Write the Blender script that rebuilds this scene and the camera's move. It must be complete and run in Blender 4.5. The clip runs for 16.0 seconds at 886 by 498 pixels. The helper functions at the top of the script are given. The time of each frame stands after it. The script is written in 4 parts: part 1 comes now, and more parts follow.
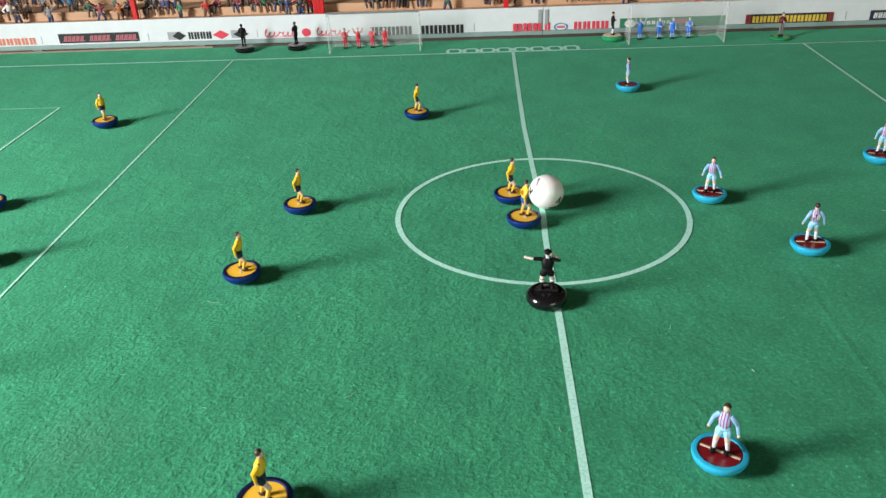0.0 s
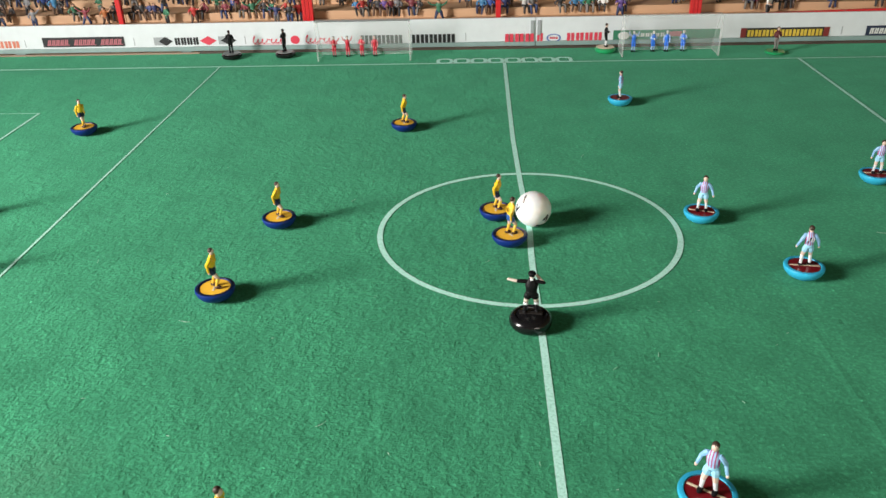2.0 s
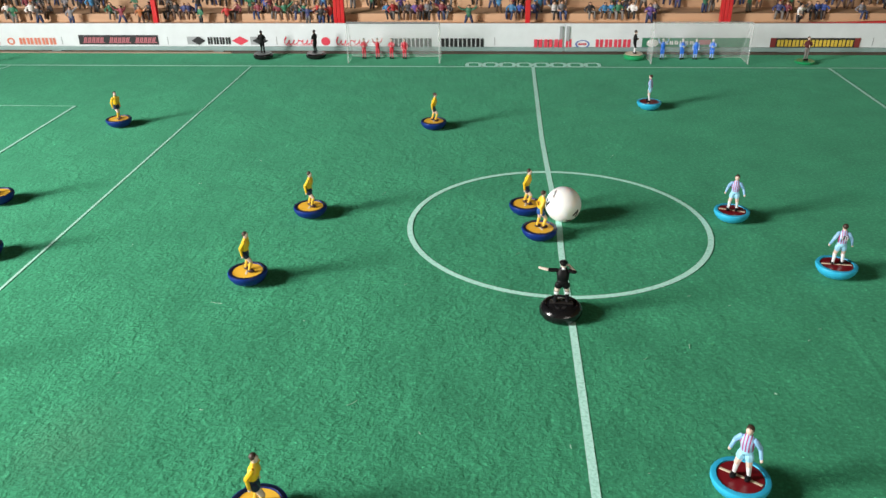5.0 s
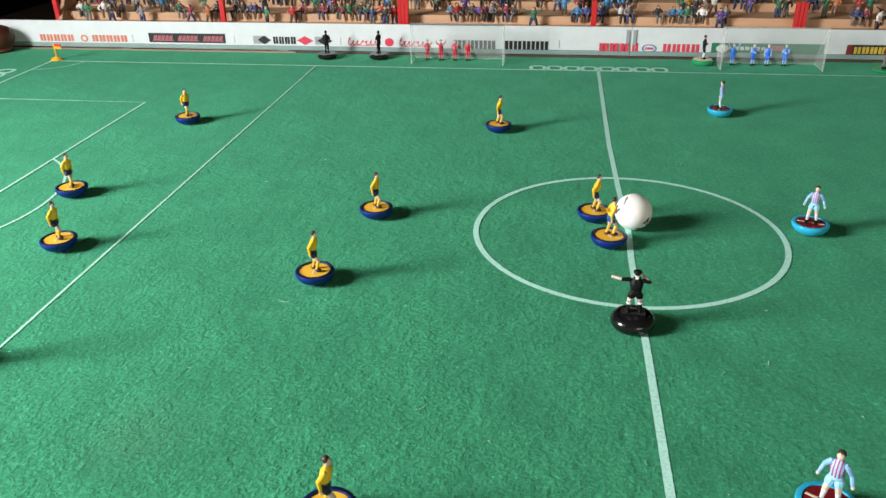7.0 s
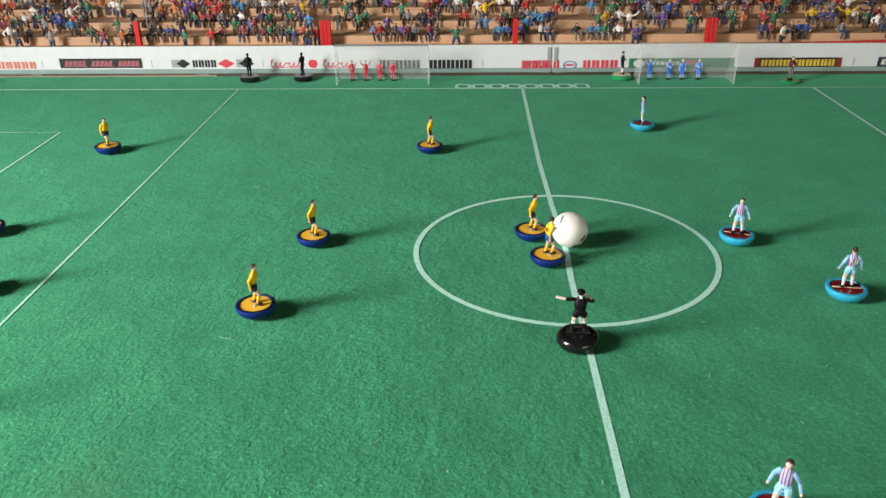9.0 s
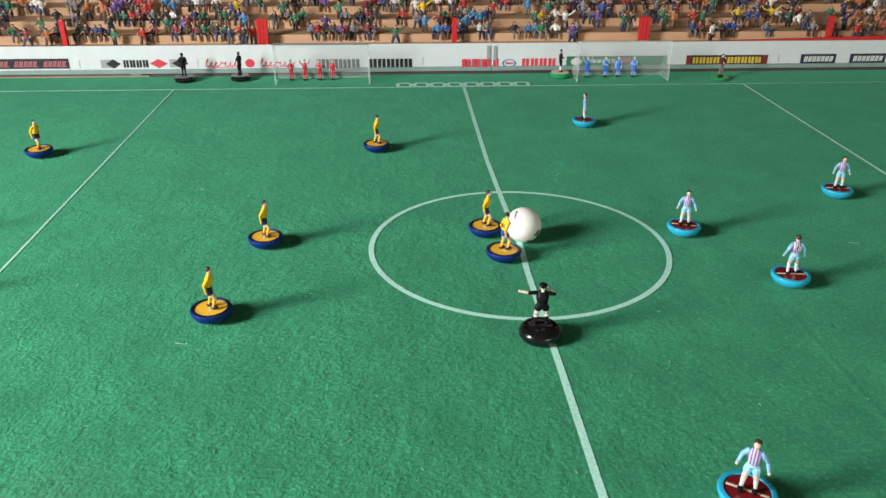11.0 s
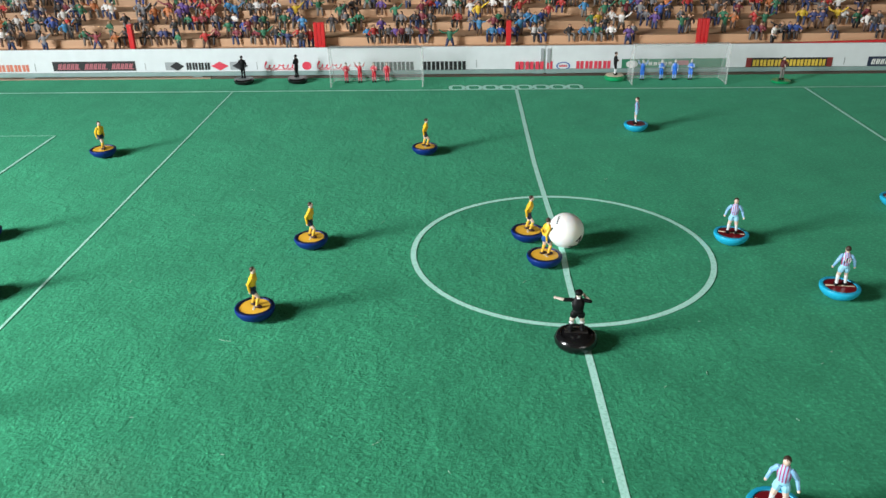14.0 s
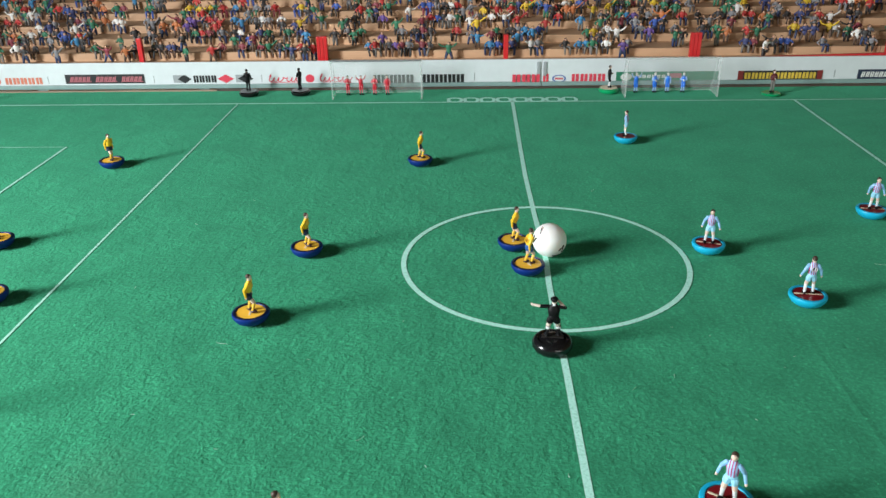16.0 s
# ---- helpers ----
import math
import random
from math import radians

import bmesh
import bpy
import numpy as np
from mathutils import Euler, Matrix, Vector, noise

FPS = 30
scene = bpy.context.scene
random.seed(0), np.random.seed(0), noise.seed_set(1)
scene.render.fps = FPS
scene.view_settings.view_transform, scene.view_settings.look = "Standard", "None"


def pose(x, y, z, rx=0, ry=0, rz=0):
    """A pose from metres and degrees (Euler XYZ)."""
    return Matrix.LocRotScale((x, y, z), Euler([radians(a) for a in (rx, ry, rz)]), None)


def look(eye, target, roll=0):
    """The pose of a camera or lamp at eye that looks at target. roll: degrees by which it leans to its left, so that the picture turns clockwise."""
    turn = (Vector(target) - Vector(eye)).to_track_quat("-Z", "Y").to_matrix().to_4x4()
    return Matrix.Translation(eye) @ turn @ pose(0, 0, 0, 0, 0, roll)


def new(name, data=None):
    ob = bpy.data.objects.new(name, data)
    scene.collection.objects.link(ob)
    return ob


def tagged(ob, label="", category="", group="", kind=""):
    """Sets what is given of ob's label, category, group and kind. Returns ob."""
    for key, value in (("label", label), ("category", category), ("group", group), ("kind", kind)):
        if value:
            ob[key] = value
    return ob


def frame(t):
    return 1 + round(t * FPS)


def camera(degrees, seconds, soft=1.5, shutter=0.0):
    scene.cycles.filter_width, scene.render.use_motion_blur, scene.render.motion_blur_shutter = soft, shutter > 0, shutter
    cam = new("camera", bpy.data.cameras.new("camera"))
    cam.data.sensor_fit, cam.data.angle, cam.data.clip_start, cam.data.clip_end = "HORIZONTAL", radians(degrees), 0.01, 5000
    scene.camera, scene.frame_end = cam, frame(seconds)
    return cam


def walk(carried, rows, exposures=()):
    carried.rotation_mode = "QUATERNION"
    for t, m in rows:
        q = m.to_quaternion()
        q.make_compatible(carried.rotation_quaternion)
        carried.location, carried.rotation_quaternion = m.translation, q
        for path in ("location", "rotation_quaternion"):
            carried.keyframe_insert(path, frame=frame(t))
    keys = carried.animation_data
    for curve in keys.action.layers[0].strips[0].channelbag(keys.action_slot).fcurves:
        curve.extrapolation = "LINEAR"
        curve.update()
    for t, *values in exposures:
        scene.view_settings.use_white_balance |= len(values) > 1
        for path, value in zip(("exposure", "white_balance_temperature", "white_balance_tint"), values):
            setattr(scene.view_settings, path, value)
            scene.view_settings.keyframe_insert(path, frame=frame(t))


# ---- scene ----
# Lengths are given in pitch units of U metres; everything is scaled by U when it is built.
U = 0.0952
cam = camera(59.2, 16.0, soft=1.5)
PATH = [
    (0, (-0.3765, -4.7879, 2.3824), (-0.5309, -2.1695, 0.9263), -2.59),
    (0.5, (-0.2450, -4.6568, 2.4205), (-0.3941, -2.0417, 0.9579), -2.09),
    (1, (-0.1960, -4.6181, 2.3707), (-0.3389, -2.0002, 0.9125), -1.86),
    (1.5, (-0.2414, -4.5989, 2.3691), (-0.3846, -1.9764, 0.9193), -1.92),
    (2, (-0.3099, -4.6056, 2.3621), (-0.4431, -1.9739, 0.9281), -1.65),
    (2.5, (-0.3054, -4.6239, 2.3375), (-0.4168, -1.9793, 0.9255), -1.33),
    (3, (-0.3146, -4.6548, 2.3261), (-0.4148, -2.0059, 0.9214), -1.15),
    (3.5, (-0.3400, -4.6935, 2.2984), (-0.4418, -2.0430, 0.8968), -0.89),
    (6, (-0.4542, -4.7016, 2.2391), (-0.7527, -2.0521, 0.8638), -1.00),
    (6.5, (-0.5017, -4.6726, 2.2350), (-0.8468, -2.0292, 0.8591), -0.92),
    (7, (-0.5068, -4.6577, 2.2350), (-0.8901, -2.0183, 0.8614), -1.01),
    (7.5, (-0.5125, -4.6403, 2.2130), (-0.9013, -1.9989, 0.8450), -1.18),
    (8, (-0.4990, -4.5774, 2.2430), (-0.8180, -1.9211, 0.8857), -1.19),
    (8.5, (-0.5474, -4.6223, 2.2734), (-0.7575, -1.9491, 0.9280), -1.07),
    (9, (-0.6139, -4.6263, 2.2997), (-0.7086, -1.9407, 0.9661), -0.71),
    (9.5, (-0.7253, -4.6212, 2.2802), (-0.6928, -1.9338, 0.9474), -0.10),
    (10, (-0.7953, -4.6065, 2.2728), (-0.6358, -1.9272, 0.9327), 0.54),
    (12.5, (-0.7005, -4.6450, 2.2820), (-0.5558, -1.9533, 0.9653), -0.29),
    (13, (-0.6909, -4.6093, 2.2829), (-0.6369, -1.9170, 0.9606), -0.17),
    (13.5, (-0.6786, -4.6087, 2.2785), (-0.6876, -1.9198, 0.9482), -0.33),
    (14, (-0.6444, -4.6493, 2.3195), (-0.7100, -1.9625, 0.9865), -0.82),
    (14.5, (-0.5849, -4.6713, 2.3219), (-0.7003, -1.9849, 0.9914), -1.21),
    (15, (-0.5162, -4.6854, 2.3442), (-0.6473, -1.9951, 1.0232), -1.24),
    (15.5, (-0.5025, -4.7688, 2.3849), (-0.6285, -2.0740, 1.0724), -1.14),
    (16, (-0.4897, -4.8637, 2.4411), (-0.5957, -2.1669, 1.1312), -1.03),
]
walk(cam, [(t, look(Vector(e) * U, Vector(q) * U, roll)) for t, e, q, roll in PATH],
     [(0, -0.19, 6700, 11), (1.5, -0.16, 7000, 12), (3, -0.18, 7000, 13), (7, -0.18, 6750, 11), (8.5, -0.26, 7000, 12), (10, -0.26, 7100, 13), (12.5, -0.25, 6280, 4), (13.5, -0.24, 6350, 6), (14.5, -0.26, 6500, 9), (16, -0.25, 6350, 6)])

# ---- daylight through the window ----
world = bpy.data.worlds.new("world")
scene.world = world
world.use_nodes = True
sky = world.node_tree.nodes.new("ShaderNodeTexSky")
sky.sky_type, sky.sun_disc, sky.sun_elevation, sky.sun_rotation = "NISHITA", False, radians(30), radians(240)
world.node_tree.links.new(sky.outputs[0], world.node_tree.nodes["Background"].inputs[0])
world.node_tree.nodes["Background"].inputs[1].default_value = 0.1
WINDOW_Y, WINDOW_Z = (-0.76, -0.28), (0.16, 0.76)
lamp = bpy.data.lights.new("window_daylight", "AREA")
lamp.shape, lamp.size, lamp.size_y, lamp.energy, lamp.color = "RECTANGLE", 0.29, 0.46, 38.0, (0.98, 0.99, 1.0)
window_daylight = new("window_daylight", lamp)
window_daylight.matrix_world = look((-1.14, -0.52, 0.45), (-0.35, -0.39, 0.0))
# weaker second window added behind the camera's side of the table, unseen, as fill
SOUTH_X, SOUTH_Z = (0.42, 1.46), (0.06, 0.66)
lamp = bpy.data.lights.new("south_fill", "AREA")
lamp.shape, lamp.size, lamp.size_y, lamp.energy, lamp.color = "RECTANGLE", 0.98, 0.54, 9.5, (1.0, 0.96, 0.90)
south_fill = new("south_fill", lamp)
south_fill.matrix_world = look((0.94, -1.66, 0.36), (0.94, 0.0, 0.36))
scene.view_settings.exposure = 0.0


# ---- materials ----
def material(name, color, rough=0.5, metal=0.0, vary=0.08, scale=300.0, bump=0.0, coat=0.0, sheen=0.0, rand=0.0, spec=0.5):
    """Principled surface with fine grain, broad stains and a slight relief, in object space at real size."""
    m = bpy.data.materials.new(name)
    m.use_nodes = True
    n, l = m.node_tree.nodes, m.node_tree.links
    p = n["Principled BSDF"]
    p.inputs["Roughness"].default_value = rough
    p.inputs["Metallic"].default_value = metal
    p.inputs["Coat Weight"].default_value = coat
    p.inputs["Sheen Weight"].default_value = sheen
    p.inputs["Specular IOR Level"].default_value = spec
    p.inputs["Sheen Tint"].default_value = (0.17, 0.68, 0.44, 1)
    tc = n.new("ShaderNodeTexCoord")
    fine = n.new("ShaderNodeTexNoise")
    fine.inputs["Scale"].default_value, fine.inputs["Detail"].default_value = scale, 5
    broad = n.new("ShaderNodeTexNoise")
    broad.inputs["Scale"].default_value, broad.inputs["Detail"].default_value = scale / 12, 3
    add = n.new("ShaderNodeMath")
    add.operation = "ADD"
    for tex in (fine, broad):
        l.new(tc.outputs["Object"], tex.inputs["Vector"])
    l.new(fine.outputs[0], add.inputs[0])
    l.new(broad.outputs[0], add.inputs[1])
    span = n.new("ShaderNodeMapRange")
    span.inputs[1].default_value, span.inputs[2].default_value = 0.7, 1.3
    span.inputs[3].default_value, span.inputs[4].default_value = 1 - vary, 1 + vary
    l.new(add.outputs[0], span.inputs[0])
    last = span.outputs[0]
    if rand:
        info = n.new("ShaderNodeObjectInfo")
        r2 = n.new("ShaderNodeMapRange")
        r2.inputs[3].default_value, r2.inputs[4].default_value = 1 - rand, 1 + rand
        l.new(info.outputs["Random"], r2.inputs[0])
        mul = n.new("ShaderNodeMath")
        mul.operation = "MULTIPLY"
        l.new(last, mul.inputs[0])
        l.new(r2.outputs[0], mul.inputs[1])
        last = mul.outputs[0]
    tone = n.new("ShaderNodeVectorMath")
    tone.operation = "SCALE"
    tone.inputs[0].default_value = color
    l.new(last, tone.inputs["Scale"])
    l.new(tone.outputs[0], p.inputs["Base Color"])
    if bump:
        b = n.new("ShaderNodeBump")
        b.inputs["Strength"].default_value, b.inputs["Distance"].default_value = bump, 0.0006
        l.new(fine.outputs[0], b.inputs["Height"])
        l.new(b.outputs[0], p.inputs["Normal"])
    return m


def felt_material():
    """Green baize: matted fibre relief, lumps, flattened paler patches and an old fold."""
    m = material("green_felt", (0.041, 0.266, 0.138), 0.9, vary=0.05, scale=300, spec=0.05, sheen=0.3)
    n, l = m.node_tree.nodes, m.node_tree.links
    p = n["Principled BSDF"]
    tc = n.new("ShaderNodeTexCoord")

    def noise_tex(scale, detail, rough, warp=0.0):
        t = n.new("ShaderNodeTexNoise")
        t.inputs["Scale"].default_value, t.inputs["Detail"].default_value = scale, detail
        t.inputs["Roughness"].default_value, t.inputs["Distortion"].default_value = rough, warp
        l.new(tc.outputs["Object"], t.inputs["Vector"])
        return t.outputs[0]

    def span(value, a, b, c, d):
        r = n.new("ShaderNodeMapRange")
        for k, v in enumerate((a, b, c, d)):
            r.inputs[k + 1].default_value = v
        l.new(value, r.inputs[0])
        return r.outputs[0]

    def math_node(op, a, b):
        q = n.new("ShaderNodeMath")
        q.operation = op
        for k, v in enumerate((a, b)):
            if isinstance(v, float):
                q.inputs[k].default_value = v
            else:
                l.new(v, q.inputs[k])
        return q.outputs[0]

    tuft, lump, wave = noise_tex(500, 3, 0.62), noise_tex(190, 2, 0.5), noise_tex(24, 5, 0.6)
    tip, stain = noise_tex(620, 2, 0.6), noise_tex(55, 4, 0.65, 0.6)
    # fibre tips paler; brushed and worn patches a few centimetres wide
    tone = math_node("MULTIPLY", math_node("MULTIPLY", span(tip, 0.3, 0.7, 0.86, 1.14), span(tuft, 0.48, 0.74, 0.95, 1.5)), span(wave, 0.33, 0.67, 0.90, 1.10))
    tone = math_node("MULTIPLY", tone, span(stain, 0.56, 0.72, 1.0, 1.13))
    # flecks of dust and pale fluff caught in the nap
    tone = math_node("MULTIPLY", tone, span(noise_tex(420, 1, 0.5), 0.745, 0.80, 1.0, 2.2))
    shade = n.new("ShaderNodeVectorMath")
    shade.operation = "SCALE"
    l.new(p.inputs["Base Color"].links[0].from_socket, shade.inputs[0])
    l.new(tone, shade.inputs["Scale"])
    l.new(shade.outputs[0], p.inputs["Base Color"])
    # the fold: a shallow ridge along one line of the cloth
    dot = n.new("ShaderNodeVectorMath")
    dot.operation = "DOT_PRODUCT"
    dot.inputs[1].default_value = FOLD_NORMAL
    l.new(tc.outputs["Object"], dot.inputs[0])
    dist = math_node("ABSOLUTE", math_node("SUBTRACT", dot.outputs["Value"], FOLD_AT), 0.0)
    ridge = span(dist, 0.0, 0.0030, 0.34, 0.0)
    # the end far from the window has been played smooth
    side = n.new("ShaderNodeSeparateXYZ")
    l.new(tc.outputs["Object"], side.inputs[0])
    worn = span(math_node("ADD", side.outputs[0], math_node("MULTIPLY", wave, 0.12)), -0.04, 0.22, 1.05, 0.3)
    # relief is matted down where the cloth is brushed flat
    relief = math_node("MULTIPLY", math_node("ADD", tuft, math_node("MULTIPLY", lump, 1.3)), math_node("MULTIPLY", span(wave, 0.38, 0.62, 0.7, 1.2), worn))
    # the cloth does not lie quite flat
    relief = math_node("ADD", relief, math_node("MULTIPLY", noise_tex(34, 2, 0.5), 2.4))
    # short creases and dents pressed into it: middle, half length along y, half width, depth
    for cx, cy, half, wide, deep in ((-0.0118, -0.1876, 0.0075, 0.0028, -0.26), (0.1539, -0.1040, 0.0012, 0.0020, -0.5)):
        y_off = math_node("ABSOLUTE", math_node("SUBTRACT", side.outputs[1], cy), 0.0)
        y_off = math_node("MAXIMUM", math_node("SUBTRACT", y_off, half), 0.0)
        x_off = math_node("SUBTRACT", side.outputs[0], cx)
        away = math_node("SQRT", math_node("ADD", math_node("MULTIPLY", x_off, x_off), math_node("MULTIPLY", y_off, y_off)), 0.0)
        relief = math_node("ADD", relief, span(away, 0.0, wide, deep, 0.0))
    # one dull brownish stain
    x_off, y_off = math_node("SUBTRACT", side.outputs[0], -0.2095), math_node("SUBTRACT", side.outputs[1], -0.2133)
    away = math_node("SQRT", math_node("ADD", math_node("MULTIPLY", x_off, x_off), math_node("MULTIPLY", y_off, y_off)), 0.0)
    away = math_node("ADD", away, math_node("MULTIPLY", stain, 0.03))
    soil = n.new("ShaderNodeMix")
    soil.data_type = "RGBA"
    soil.inputs[7].default_value = (0.075, 0.235, 0.135, 1)
    l.new(span(away, 0.022, 0.044, 0.42, 0.0), soil.inputs[0])
    l.new(shade.outputs[0], soil.inputs[6])
    l.new(soil.outputs[2], p.inputs["Base Color"])
    b = n.new("ShaderNodeBump")
    b.inputs["Strength"].default_value, b.inputs["Distance"].default_value = 1.0, 0.00067
    ridge = math_node("MULTIPLY", ridge, span(side.outputs[1], -0.10, -0.05, 1.0, 0.0))
    l.new(math_node("ADD", relief, ridge), b.inputs["Height"])
    l.new(b.outputs[0], p.inputs["Normal"])
    return m


def stripe_material():
    """Shirt in upright claret and pale blue stripes."""
    m = material("striped_shirt", (0.62, 0.74, 0.85), 0.45, vary=0.05)
    n, l = m.node_tree.nodes, m.node_tree.links
    p = n["Principled BSDF"]
    tc, sep = n.new("ShaderNodeTexCoord"), n.new("ShaderNodeSeparateXYZ")
    l.new(tc.outputs["Object"], sep.inputs[0])
    k = n.new("ShaderNodeMath")
    k.operation, k.inputs[1].default_value = "MULTIPLY", 2 * math.pi / 0.00112
    s = n.new("ShaderNodeMath")
    s.operation = "COSINE"
    g = n.new("ShaderNodeMath")
    g.operation, g.inputs[1].default_value = "GREATER_THAN", 0.25
    mix = n.new("ShaderNodeMix")
    mix.data_type = "RGBA"
    mix.inputs[6].default_value, mix.inputs[7].default_value = (0.40, 0.56, 0.84, 1), (0.40, 0.05, 0.17, 1)
    l.new(sep.outputs[0], k.inputs[0])
    l.new(k.outputs[0], s.inputs[0])
    l.new(s.outputs[0], g.inputs[0])
    l.new(g.outputs[0], mix.inputs[0])
    l.new(mix.outputs[2], p.inputs["Base Color"])
    return m


def film_material(name, color, cover):
    """Thin clear plastic or netting: part see-through, part white scatter."""
    m = material(name, color, 0.4)
    n, l = m.node_tree.nodes, m.node_tree.links
    p, out = n["Principled BSDF"], n["Material Output"]
    clear, mix = n.new("ShaderNodeBsdfTransparent"), n.new("ShaderNodeMixShader")
    mix.inputs[0].default_value = cover
    l.new(clear.outputs[0], mix.inputs[1])
    l.new(p.outputs[0], mix.inputs[2])
    l.new(mix.outputs[0], out.inputs["Surface"])
    return m


def chalk_material(name, worn, whole):
    """Printed white line, worn so that the green shows through in specks."""
    m = material(name, (0.55, 0.72, 0.62), 0.9, vary=0.1, scale=600)
    n, l = m.node_tree.nodes, m.node_tree.links
    p = n["Principled BSDF"]
    tc, tex = n.new("ShaderNodeTexCoord"), n.new("ShaderNodeTexNoise")
    tex.inputs["Scale"].default_value, tex.inputs["Detail"].default_value = 700, 4
    l.new(tc.outputs["Object"], tex.inputs["Vector"])
    ramp = n.new("ShaderNodeMapRange")
    ramp.inputs[1].default_value, ramp.inputs[2].default_value = 0.36, 0.5
    mix = n.new("ShaderNodeMix")
    mix.data_type = "RGBA"
    mix.inputs[6].default_value, mix.inputs[7].default_value = worn, whole
    l.new(tex.outputs[0], ramp.inputs[0])
    l.new(ramp.outputs[0], mix.inputs[0])
    l.new(mix.outputs[2], p.inputs["Base Color"])
    b = n.new("ShaderNodeBump")
    b.inputs["Strength"].default_value, b.inputs["Distance"].default_value = 0.5, 0.0005
    l.new(tex.outputs[0], b.inputs["Height"])
    l.new(b.outputs[0], p.inputs["Normal"])
    return m


def wood_material(name, color, scale=60.0, vary=0.25, rough=0.6):
    """Plywood or plank: long grain along x."""
    m = material(name, color, rough, vary=vary, scale=scale, rand=0.06)
    n, l = m.node_tree.nodes, m.node_tree.links
    tc, mp = n.new("ShaderNodeTexCoord"), n.new("ShaderNodeMapping")
    mp.inputs["Scale"].default_value = (0.12, 1.0, 1.0)
    l.new(tc.outputs["Object"], mp.inputs["Vector"])
    for node in list(n):
        if node.type == "TEX_NOISE":
            l.new(mp.outputs[0], node.inputs["Vector"])
    return m


FOLD_NORMAL, FOLD_AT = (1.0, 0.0, 0.0), 0.1366
FELT, LINE = felt_material(), chalk_material("printed_line", (0.37, 0.78, 0.64, 1), (0.52, 0.92, 0.80, 1))
FAINT_LINE = chalk_material("faint_printed_line", (0.29, 0.64, 0.50, 1), (0.44, 0.81, 0.68, 1))
WHITE_BOARD = material("white_board", (0.70, 0.74, 0.77), 0.45, vary=0.05, scale=90)
PLINTH = material("grey_green_plinth", (0.24, 0.34, 0.33), 0.5, vary=0.1, scale=120)
PLYWOOD = wood_material("plywood", (0.58, 0.36, 0.215))
TABLE_WOOD = wood_material("table_wood", (0.016, 0.011, 0.008), 40)
DARK_WOOD = wood_material("dark_wood", (0.006, 0.005, 0.0045), 30, rough=0.9)
DARK_WOOD.node_tree.nodes["Principled BSDF"].inputs["Specular IOR Level"].default_value = 0.08
RED_PAINT = material("red_paint", (0.62, 0.02, 0.025), 0.35, vary=0.08, coat=0.2)
GREY_PLASTIC = material("grey_plastic", (0.20, 0.21, 0.22), 0.4)
CLIP_PLASTIC = material("pale_grey_plastic", (0.34, 0.36, 0.38), 0.4)
BLUE_RIM = material("royal_blue_plastic", (0.004, 0.025, 0.175), 0.45, vary=0.04, spec=0.25)
YELLOW_DISC = material("amber_plastic", (0.88, 0.51, 0.055), 0.42, vary=0.04, spec=0.3)
SKY_RIM = material("sky_blue_plastic", (0.02, 0.42, 0.66), 0.4, vary=0.04, spec=0.35)
CLARET_DISC = material("claret_plastic", (0.20, 0.010, 0.016), 0.28, vary=0.05, coat=0.3)
BLACK_PLASTIC = material("black_plastic", (0.008, 0.008, 0.009), 0.2, vary=0.15, spec=0.5)
GREEN_PLASTIC = material("green_plastic", (0.01, 0.33, 0.12), 0.3, vary=0.05, coat=0.2)
WHITE_PAINT = material("white_paint", (0.78, 0.77, 0.74), 0.4)
BALL_WHITE = material("ball_plastic", (0.88, 0.86, 0.85), 0.38, vary=0.03, scale=150)
BALL_WHITE.node_tree.nodes["Principled BSDF"].inputs["Subsurface Weight"].default_value = 0.6
BALL_WHITE.node_tree.nodes["Principled BSDF"].inputs["Subsurface Radius"].default_value = (1.0, 0.8, 0.7)
BALL_WHITE.node_tree.nodes["Principled BSDF"].inputs["Subsurface Scale"].default_value = 0.008
SKIN = material("painted_flesh", (0.74, 0.54, 0.45), 0.45)
HAIR = material("brown_hair_paint", (0.045, 0.022, 0.014), 0.5)
STRIPES = stripe_material()
CREAM = material("cream_plastic", (0.72, 0.62, 0.45), 0.5)
INK = material("black_ink", (0.015, 0.015, 0.018), 0.5)
NET = film_material("white_netting", (0.8, 0.82, 0.82), 0.22)
GOAL_WHITE = film_material("milky_plastic", (0.78, 0.8, 0.8), 0.22)
WALL_PAINT = material("wall_paint", (0.26, 0.19, 0.11), 0.8, vary=0.05, scale=20)
CEILING_PAINT = material("ceiling_paint", (0.20, 0.15, 0.085), 0.85, vary=0.04, scale=20)
FLOOR_WOOD = wood_material("floor_wood", (0.05, 0.03, 0.02), 8)
for m in (TABLE_WOOD, DARK_WOOD, FLOOR_WOOD):
    m.node_tree.nodes["Principled BSDF"].inputs["Specular IOR Level"].default_value = 0.05
    m.node_tree.nodes["Principled BSDF"].inputs["Roughness"].default_value = 0.9


# ---- building helpers ----
def part(name, bm, mats, parent=None, label="", smooth=True):
    """Links a bmesh, given in pitch units, as one mesh object, under a thing or a part."""
    bmesh.ops.scale(bm, vec=(U, U, U), verts=bm.verts)
    me = bpy.data.meshes.new(name)
    bm.to_mesh(me)
    bm.free()
    for m in mats if isinstance(mats, (list, tuple)) else [mats]:
        me.materials.append(m)
    if smooth:
        me.shade_smooth()
        me.set_sharp_from_angle(angle=radians(38))
    ob = new(name, me)
    ob.parent = parent
    if label:
        tagged(ob, label)
    return ob


def thing(name, x, y, z, turn=0.0, label="", category="", group="", kind=""):
    """An Empty at a thing's base."""
    ob = new(name)
    ob.empty_display_size = 0.01
    ob.matrix_basis = pose(x * U, y * U, z * U, 0, 0, turn)
    return tagged(ob, label, category, group, kind)


